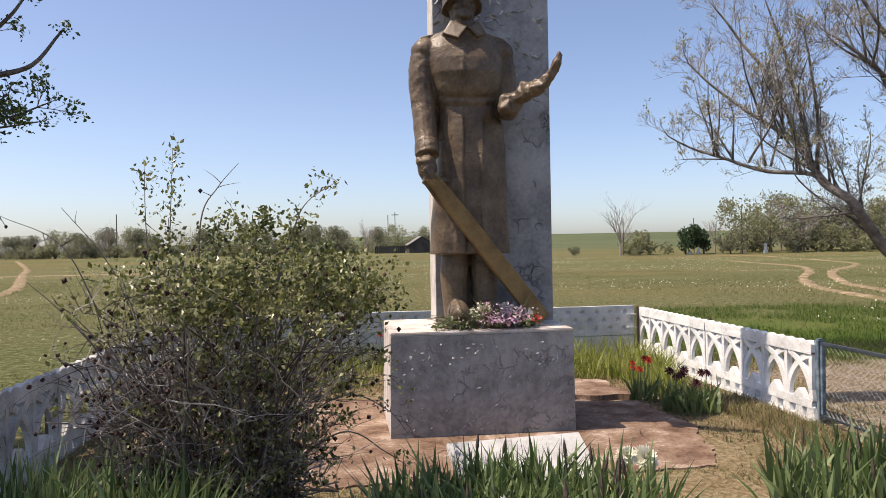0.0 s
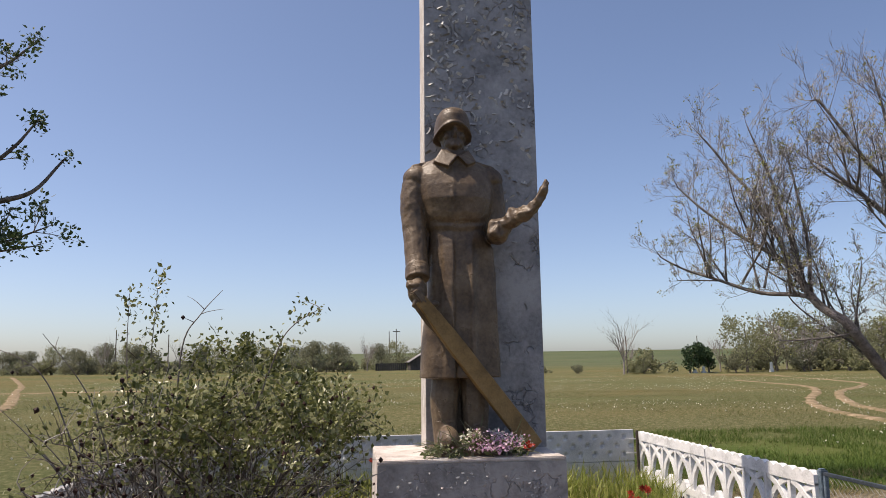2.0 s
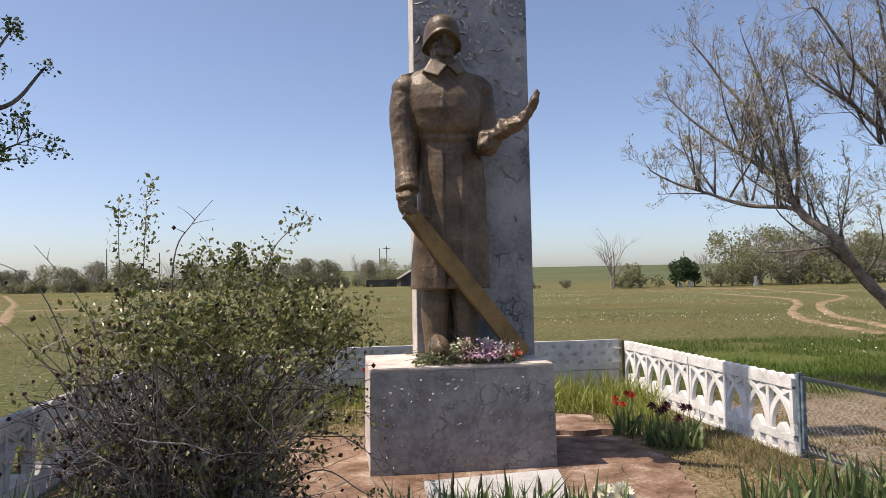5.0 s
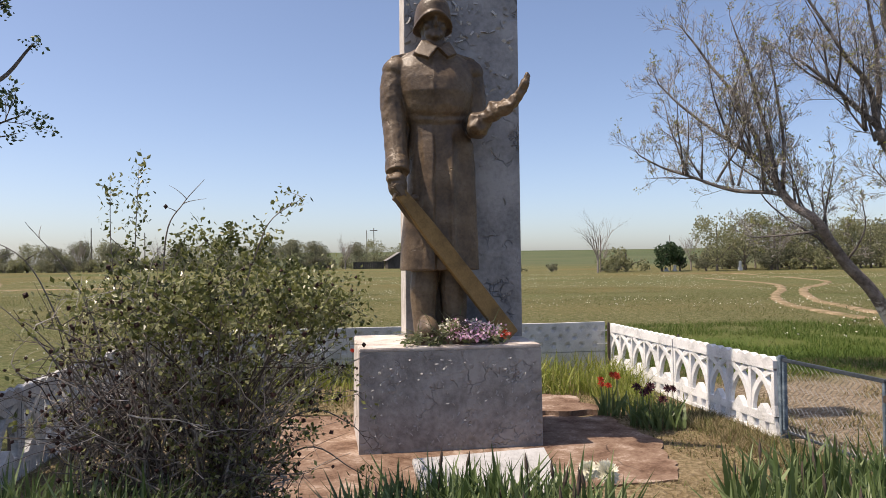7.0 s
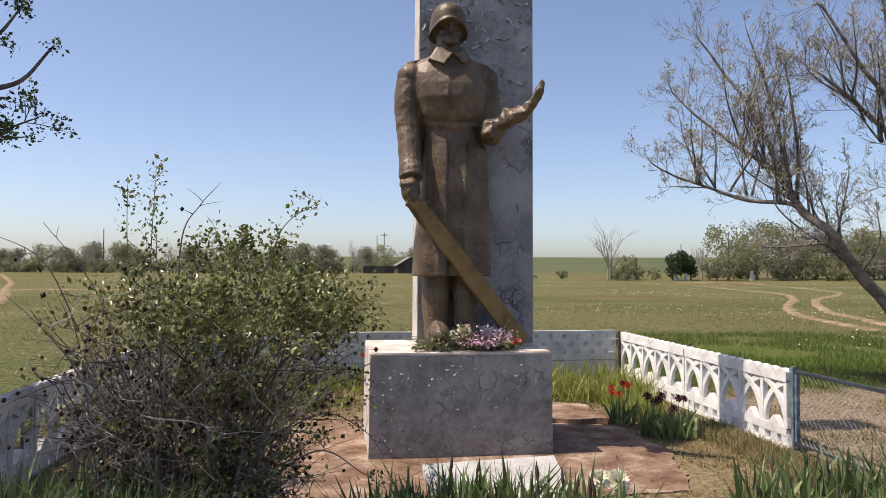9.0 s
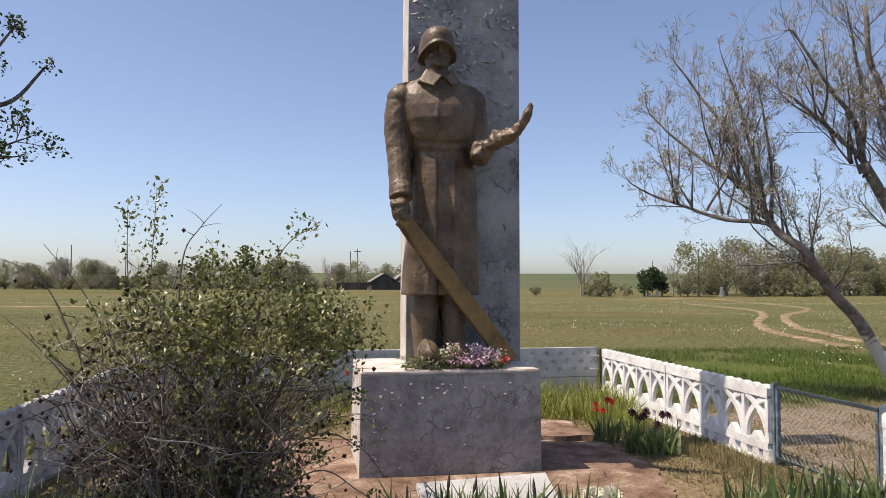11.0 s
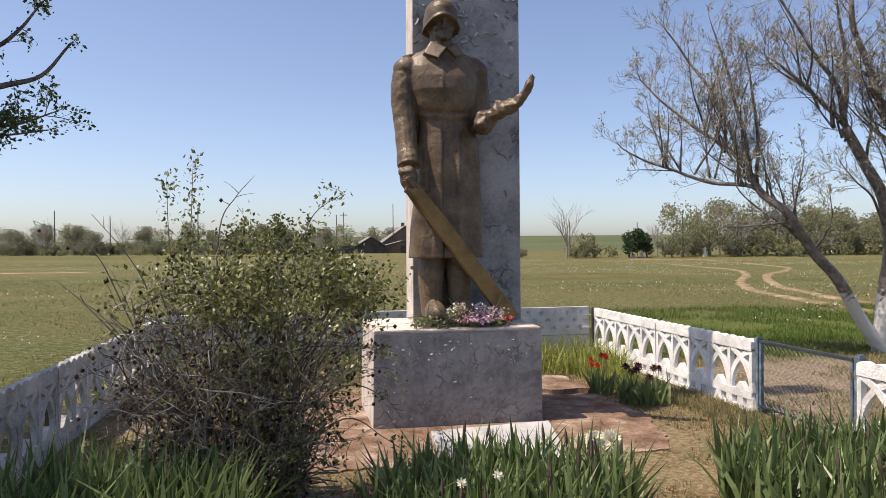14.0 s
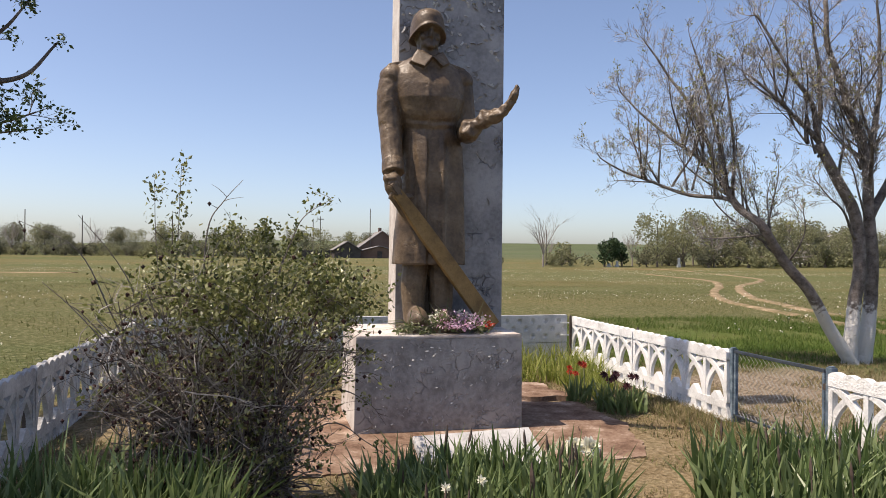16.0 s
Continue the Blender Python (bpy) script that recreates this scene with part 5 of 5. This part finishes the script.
    for i, q in enumerate(hips):
        if i < 220:
            ob = child(new("rose_hip", me), bush)
            ob.location = q
            ob.rotation_euler = (r.uniform(-0.6, 0.6), r.uniform(-0.6, 0.6), r.uniform(0, 3))
            ob.scale = [r.uniform(0.75, 1.25)] * 3
        else:
            hip(rest, q, r.uniform(0.009, 0.016))
    if rest[0]:
        raw("hip_scatter", rest, M_hip, bush, "shrivelled black rose hips")


build_rose_bush()


# ---- flower beds and grass ----
def iris_bed(cx, cy, rx, ry, count, height, label, seed, buds=0):
    bed = thing("iris_clump", label, "irises", (cx, cy, 0), "iris beds")
    g = np.random.default_rng(seed)
    a, q = g.uniform(0, 2 * np.pi, count), np.sqrt(g.uniform(0, 1, count))
    roots = np.stack([rx * q * np.cos(a), ry * q * np.sin(a), np.zeros(count)], 1)
    h = height * g.uniform(0.55, 1.12, count) * (1 - 0.25 * q ** 3)
    roots = roots[np.argsort(roots[:, 1])]
    V, F = blades(roots, h, g.uniform(0.021, 0.04, count), 0.25, 0.5)
    near = min(count, 240) if count > 200 else count
    for k in range(near):
        raw("iris_leaf", (V[7 * k:7 * k + 7], F[:3]), M_iris, bed)
    if near < count:
        raw("leaves", (V[7 * near:], F[:3 * (count - near)]), M_iris, bed, "broad sword-shaped green leaves")
    if buds:
        for i in range(buds):
            vf = ([], [])
            k = g.integers(0, count)
            p = Vector(roots[k])
            t = p + Vector((g.normal(0, 0.04), g.normal(0, 0.04), height * g.uniform(0.75, 1.0)))
            tube(vf, [p, p.lerp(t, 0.8)], [0.005, 0.004], 4)
            tube(vf, [p.lerp(t, 0.8), p.lerp(t, 0.88), p.lerp(t, 0.96), t + Vector((0, 0, 0.02))], [0.005, 0.011, 0.008, 0.001], 5)
            raw("flower_bud", vf, M_bud, bed, "closed brownish bud on a stalk")
    return bed


iris_bed(-0.27, -2.3, 0.78, 0.62, 1250, 0.49, "bed of broad-leaved irises in bud before the memorial slab", 1, 22)
iris_bed(2.1, -2.5, 0.98, 0.85, 1450, 0.50, "sprawling clump of iris leaves beside the wire gate", 2, 16)
iris_bed(-2.45, -2.5, 0.8, 0.5, 1300, 0.64, "iris leaves in the shade of the rose bush", 3)
iris_bed(1.80, 1.05, 0.13, 0.11, 34, 0.34, "small clump of iris leaves with red flowers", 4)
iris_bed(2.05, 0.50, 0.26, 0.24, 110, 0.32, "iris clump with dark maroon flowers by the fence", 5)


def blossom(name, at, radius, count, material, label, category="flower"):
    fl = thing(name, label, category, at)
    vf = ([], [])
    tube(vf, [(0, 0, -at[2]), (0.01, 0.0, -at[2] * 0.5), (0, 0, 0)], [0.004, 0.004, 0.003], 4)
    raw("stem", vf, M_stem, fl)
    V, F = [], []
    r = random.Random(int(at[0] * 1000))
    for ring, (n, tip) in enumerate(((count, 0.12), (count * 2 // 3, 0.5), (count // 2, 0.9), (count // 3, 1.3))):
        for k in range(n):
            a = 2 * math.pi * (k + 0.5 * ring) / n + r.uniform(-0.1, 0.1)
            d = Vector((math.cos(a) * math.cos(tip), math.sin(a) * math.cos(tip), math.sin(tip)))
            s = Vector((-math.sin(a), math.cos(a), 0))
            L, w = radius * r.uniform(0.8, 1.1), radius * 0.17
            o = len(V)
            V += [Vector((0, 0, 0)), d * L * 0.55 + s * w, d * L - Vector((0, 0, 0.1 * L)), d * L * 0.55 - s * w]
            F.append((o, o + 1, o + 2, o + 3))
    raw("petals", (V, F), material, fl).rotation_euler = (radians(50), 0, radians(r.uniform(-25, 25)))
    return fl


for x, y, z, s in ((0.54, -1.73, 0.295, 0.07), (0.645, -1.75, 0.28, 0.088), (0.56, -1.65, 0.25, 0.055)):
    blossom("white_flower", (x, y, z), s, 40, M_petal_w, "large shaggy white bloom among the irises")
for x, y, z in ((-0.62, -2.75, 0.40), (-0.42, -2.72, 0.42), (-0.75, -2.85, 0.33)):
    blossom("white_flower", (x, y, z), 0.035, 9, M_petal_w, "small white iris bloom among green leaves")
for x, y, z in ((1.72, 1.1, 0.36), (1.80, 1.0, 0.42), (1.88, 1.08, 0.4), (1.92, 1.15, 0.37), (1.76, 1.18, 0.3), (1.84, 1.2, 0.28)):
    blossom("red_flower", (x, y, z), 0.045, 8, M_petal_r, "bright red open flower on a thin stem")
for x, y, z in ((1.84, 0.5, 0.38), (1.92, 0.42, 0.36), (2.0, 0.55, 0.37), (2.12, 0.45, 0.36), (2.2, 0.5, 0.35), (2.05, 0.4, 0.27), (1.95, 0.6, 0.3)):
    blossom("maroon_flower", (x, y, z), 0.055, 8, M_petal_d, "dark maroon iris bloom on a stalk")
for x, y, z in ((-0.72, 3.0, 0.5), (-2.55, -2.75, 0.35)):
    blossom("red_flower", (x, y, z), 0.04, 8, M_petal_r, "lone red flower in the grass")


def grass(name, label, n, area, h, w, material, lean=0.35, keep=None, segs=2):
    x0, x1, y0, y1 = area
    pts = np.stack([rng.uniform(x0, x1, n), rng.uniform(y0, y1, n), np.zeros(n)], 1)
    if keep is not None:
        pts = pts[keep(pts)]
    k = len(pts)
    ob = raw(name, blades(pts, h * rng.uniform(0.45, 1.2, k), w * rng.uniform(0.6, 1.4, k), lean, 0.4, segs), material)
    return tagged(ob, label, "grass", kind="stuff")


def patchy(scale, cut, seed):
    def f(p):
        return np.array([noise.noise((x * scale, y * scale, seed)) + 0.25 * noise.noise((x * scale * 4, y * scale * 4, seed)) > cut for x, y, z in p])
    return f


def off_pad(p):
    return ~((p[:, 0] > -1.55) & (p[:, 0] < 1.8) & (p[:, 1] > -1.15) & (p[:, 1] < 1.75))


grass("lush_grass", "tall yellow-green grass along the back wall", 5200, (-2.9, 2.75, 2.15, 3.62), 0.36, 0.013, M_lush, 0.4, lambda p: patchy(0.9, -0.2, 2)(p) & (p[:, 1] > 2.5 - 0.25 * np.abs(p[:, 0]) + 0.3 * np.sin(p[:, 0] * 3)), 3)
grass("lush_grass", "green grass between the flower clumps and the fence", 1500, (1.95, 2.8, 0.9, 2.8), 0.26, 0.010, M_lush, 0.4, patchy(1.2, -0.1, 5), 3)
grass("dry_grass", "trodden dry grass and straw inside the fence", 52000, (-3.3, 2.8, -3.6, 3.4), 0.05, 0.0075, M_straw, 0.9, lambda p: off_pad(p) & patchy(1.1, -0.12, 7)(p))
grass("dry_grass", "dry grass tufts at the foot of the fence", 3200, (2.3, 2.82, -1.2, 1.0), 0.10, 0.007, M_straw, 0.6)
grass("dry_weeds", "dry weeds on bare ground outside the gate", 34000, (3.0, 8.5, -3, 4.2), 0.075, 0.008, M_straw, 0.9, patchy(0.8, -0.1, 3))
grass("verge_grass", "bright green grass beyond the white fence", 42000, (3.1, 17, 2.8, 10.5), 0.13, 0.010, M_verge, 0.7, lambda p: patchy(0.5, -0.25, 4)(p) & (p[:, 1] > 2.6 + 0.25 * np.sin(p[:, 0] * 2)))
grass("meadow_grass", "short patchy meadow grass", 90000, (-22, 26, 3.9, 34), 0.07, 0.013, M_meadow, 0.9, patchy(0.22, -0.12, 6))
grass("meadow_grass", "short meadow grass beyond the shaded fence", 16000, (-12, -3.5, -3, 4), 0.05, 0.010, M_meadow, 0.9, patchy(0.4, -0.15, 8))


def meadow_flowers():
    n = 17000
    p = np.stack([rng.uniform(-30, 60, n), rng.uniform(6, 75, n), np.full(n, 0.12)], 1)
    p = p[patchy(0.09, 0.02, 12)(p)]
    ob = raw("meadow_flowers", leaf_quads(p, 0.038, 1.1, 0.5), M_petal_w)
    tagged(ob, "scattered small white meadow flowers", "wild flowers", kind="stuff")


meadow_flowers()


# ---- distance ----
def crown_tree(name, height, width, trunk_h, material, r, label, quads=900, size=0.22, lobes=9):
    tree = thing(name, label, "tree", group="far trees")
    vf = ([], [])
    tube(vf, [(0, 0, -0.2), (0.05, 0, trunk_h * 0.5), (0, 0.05, trunk_h), (0.1, 0, height * 0.75)], [0.16, 0.13, 0.1, 0.03], 7)
    for k in range(6):
        a = r.uniform(0, 6.28)
        z = trunk_h * r.uniform(0.7, 1.4)
        q = Vector((math.cos(a) * width * 0.36, math.sin(a) * width * 0.36, z + height * 0.3))
        tube(vf, [(0, 0, z), tuple(Vector((0, 0, z)).lerp(q, 0.5) + Vector((0, 0, 0.15))), tuple(q)], [0.06, 0.04, 0.015], 5)
    raw("trunk", vf, M_pole, tree)
    pts = []
    cs = [(Vector((r.gauss(0, 0.24) * width, r.gauss(0, 0.24) * width, trunk_h + (height - trunk_h) * r.uniform(0.08, 0.82))), r.uniform(0.18, 0.32) * min(width, height - trunk_h)) for _ in range(lobes)]
    for i in range(quads):
        c, s = cs[r.randrange(lobes)]
        d = Vector((r.gauss(0, 1), r.gauss(0, 1), r.gauss(0, 0.85))).normalized() * s * r.uniform(0.55, 1.08)
        q = c + d
        q.z = min(max(q.z, 0.15), height)
        pts.append(tuple(q))
    raw("crown", leaf_quads(np.array(pts), size, 1.4, 0.1), material, tree)
    return tree


def bare_tree(height, r, label, group="far trees"):
    tree = thing("bare_tree", label, "tree", group=group)
    wood, twigs, tips = ([], []), ([], []), []
    tube(wood, [(0, 0, -0.2), (0.03, 0, height * 0.15), (0, 0.04, height * 0.32)], [0.13, 0.11, 0.09], 7)
    for k in range(8):
        a = r.uniform(0, 6.28)
        d = Vector((math.cos(a) * 0.55, math.sin(a) * 0.55, 1)).normalized()
        grow(wood, twigs, tips, Vector((0, 0, height * r.uniform(0.18, 0.32))), d, height * r.uniform(0.45, 0.68), 0.05, 2, r, 0.45, 0.1, (4, 6))
    # twigs at this distance need some body
    raw("branchwork", wood, M_grey_twig, tree)["kind"] = "stuff"
    raw("twig_haze", twigs, M_grey_twig, tree)["kind"] = "stuff"
    return tree


R = random.Random(21)
T_round = crown_tree("grove_tree", 5.0, 4.6, 0.5, M_leaf_a, R, "broad green tree at the far edge of the meadow", 2600, 0.15, 13)
T_light = crown_tree("grove_tree", 6.2, 4.4, 0.7, M_leaf_b, R, "tall yellow-green tree at the far edge of the meadow", 2300, 0.15, 14)
T_dark = crown_tree("grove_tree", 4.4, 3.4, 0.8, M_leaf_c, R, "dark green round-topped tree", 1500, 0.24, 6)
T_shrub = crown_tree("shrub", 2.6, 4.2, 0.3, M_leaf_a, R, "low green shrub at the field edge", 1500, 0.15, 10)
T_shrub2 = crown_tree("shrub", 2.2, 4.6, 0.3, M_leaf_b, R, "low yellow-green shrub at the field edge", 1500, 0.15, 10)
T_bare = bare_tree(6.4, R, "bare grey tree standing alone in the meadow")
T_bare2 = bare_tree(5.0, R, "bare grey tree at the field edge")


def place(ob, x, y, s=1.0, first=None):
    m = Matrix.Translation((x, y, rise_at(x, y) - 0.02)) @ Matrix.Rotation(R.uniform(0, 6.28), 4, "Z") @ Matrix.Diagonal((s, s, s * R.uniform(0.92, 1.08), 1))
    if ob.get("used"):
        return copy_thing(ob, m)
    ob["used"] = 1
    ob.matrix_basis = m
    return ob


place(T_bare, 30.2, 75)
# row along the village, beyond the left of the meadow
for i in range(64):
    x = -66 + i * 1.5 + R.uniform(-1, 1)
    kind = (T_shrub, T_round, T_shrub2, T_bare2, T_round, T_shrub, T_light)[R.randrange(7)]
    s = R.uniform(0.8, 1.15)
    place(kind, x, (128 if x < 3 else 142) + R.uniform(-4, 10), s * (1.05 if x < 3 else 1.0))
for i in range(52):
    x = -70 + i * 1.6
    if not 0 < x < 26:
        place((T_shrub, T_shrub2, T_shrub)[i % 3], x + R.uniform(-1, 1), 121 + R.uniform(-3, 2), R.uniform(0.6, 1.0))
for x, y, s, k in ((-7, 120, 1.2, T_round), (-3, 122, 1.15, T_round), (2.2, 124, 1.1, T_bare2), (5.0, 132, 0.9, T_round), (8.6, 136, 1.15, T_light), (25, 138, 1.1, T_bare2), (-33, 120, 0.9, T_round), (-41, 121, 1.0, T_bare2), (-44, 119, 0.9, T_round)):
    place(k, x, y, s)
# grove at the right of the meadow
for x, y, s, k in ((38.6, 76, 0.95, T_dark), (41.5, 77, 0.8, T_dark), (45.2, 75, 1.0, T_light), (44.5, 80, 0.9, T_bare2), (33.5, 82, 0.75, T_bare2), (35.5, 79, 0.9, T_shrub2), (33, 76, 0.6, T_shrub2), (43.2, 74, 0.7, T_shrub),
                   (49.5, 76, 1.0, T_light), (52.5, 74, 0.95, T_bare2), (54, 77, 1.0, T_light), (58, 75, 0.95, T_round), (61.5, 76, 1.0, T_light), (65, 74, 1.0, T_light), (68, 76, 0.9, T_round), (72, 74, 0.85, T_light), (76, 75, 0.85, T_round), (80, 74, 0.8, T_light), (85, 75, 0.85, T_round), (90, 74, 0.85, T_light),
                   (51, 73, 0.9, T_shrub), (56, 72, 0.9, T_shrub2), (62, 72, 0.95, T_shrub), (67, 72, 0.9, T_shrub2), (71, 71, 0.9, T_shrub), (75, 72, 0.9, T_shrub2), (80, 71, 0.9, T_shrub), (86, 72, 0.9, T_shrub2), (27, 82, 0.5, T_shrub), (24, 86, 0.4, T_shrub2)):
    place(k, x, y, s * (1.0 if k is T_dark or y > 79.5 or x < 34 else 1.38))
for i in range(34):
    place((T_shrub, T_light, T_shrub2, T_round, T_bare2)[i % 5], 49 + i * 1.35 + R.uniform(-1, 1), 79 + R.uniform(-3, 5), R.uniform(0.95, 1.4))


def gable_house(name, x0, x1, y, depth, eave, ridge, wall_m, label):
    h = thing(name, label, "house", ((x0 + x1) / 2, y, rise_at((x0 + x1) / 2, y)))
    w = (x1 - x0) / 2
    bm = bmesh.new()
    prof = [(-w, -0.2), (w, -0.2), (w, eave), (0, ridge), (-w, eave)]
    fr = [bm.verts.new((x, 0, z)) for x, z in prof]
    f = bm.faces.new(fr)
    ex = bmesh.ops.extrude_face_region(bm, geom=[f])
    for v in ex["geom"]:
        if isinstance(v, bmesh.types.BMVert):
            v.co.y += depth
    part("wall", bm, wall_m, h)
    for s in (-1, 1):
        bm = bmesh.new()
        L = math.hypot(w + 0.3, (ridge - eave) * (w + 0.3) / w)
        ang = math.degrees(math.atan2(ridge - eave, w))
        box(bm, 0 if s > 0 else -L, L if s > 0 else 0, -0.3, depth + 0.3, 0.03, 0.13, m=pose(0, 0, ridge, 0, s * ang, 0))
        part("roof", bm, M_roof, h, "grey slate roof")
    part("door", boxed(-0.45, 0.45, -0.04, 0.0, 0, min(1.8, eave), bevel=0.01), M_barn, h)
    return h


gable_house("barn", 9.9, 14.6, 125, 7, 1.5, 2.95, M_barn, "small dark boarded barn with a pale slate roof")
hs = gable_house("house", 15.6, 24.4, 135, 9, 2.0, 5.2, M_brick, "red brick house with a grey roof behind the barn")
part("chimney", boxed(-0.3, 0.3, 3, 3.6, 4.2, 6.0), M_brick, hs)
gable_house("shed", 14.9, 22.0, 127.5, 4, 1.3, 2.2, M_brick, "low brick shed beside the barn")
gable_house("house", 84, 92, 92, 8, 2.8, 5.0, M_farwhite, "pale plastered house behind the grove")


def far_fence(x0, x1, y, step, height, material, label):
    fe = thing("board_fence", label, "fence")
    n = int((x1 - x0) / step)
    me = None
    for i in range(n):
        if me is None:
            ob = part("board", boxed(-step * 0.44, step * 0.44, -0.02, 0.02, -0.1, height), material, fe)
            me = ob.data
        else:
            ob = child(new("board", me), fe)
        ob.location = (x0 + i * step, y, rise_at(x0, y) + R.uniform(-0.06, 0.06))
    part("rail", boxed(x0, x1, y + 0.022, y + 0.08, rise_at(x0, y) + height * 0.7, rise_at(x0, y) + height * 0.7 + 0.1), material, fe)


far_fence(3.8, 9.3, 124.5, 0.34, 1.3, M_barn, "weathered dark board fence beside the barn")


def far_pole(x, y, h, arm=True):
    po = thing("utility_pole", "weathered wooden utility pole at the field edge", "utility pole", (x, y, rise_at(x, y)), "utility poles")
    vf = tube(([], []), [(0, 0, -0.2), (0.02, 0, h * 0.5), (0, 0, h)], [0.1, 0.085, 0.07] if y > 100 else [0.06, 0.055, 0.05], 8)
    raw("shaft", vf, M_pole, po)
    if arm:
        part("crossarm", boxed(-0.7, 0.7, -0.05, 0.05, h - 0.6, h - 0.45), M_pole, po)


for x, y, h, arm in ((-38.9, 120, 7.2, False), (-30.6, 120, 6.4, False), (-17, 120, 6.9, False), (8.2, 138, 8.0, True), (6.8, 138, 7.5, False), (30.95, 76, 4.4, False), (41.2, 79, 4.4, False), (17.6, 135, 9.6, False)):
    far_pole(x, y, h, arm)


def far_block(x, y, w, d, h, label):
    b = thing("grave_marker", label, "monument", (x, y, rise_at(x, y)))
    bm = bmesh.new()
    box(bm, -w, w, -d, d, -0.1, h * 0.3, 0.03)
    box(bm, -w * 0.6, w * 0.6, -d * 0.7, d * 0.7, h * 0.28, h, 0.05)
    part("stone", bm, M_farwhite, b)


far_block(47.6, 74, 0.22, 0.2, 1.15, "white stone marker in front of the grove")
far_block(40.3, 76, 0.22, 0.2, 0.75, "small white stone marker under dark trees")
far_block(39.2, 76, 0.3, 0.2, 0.45, "small white stone marker under dark trees")
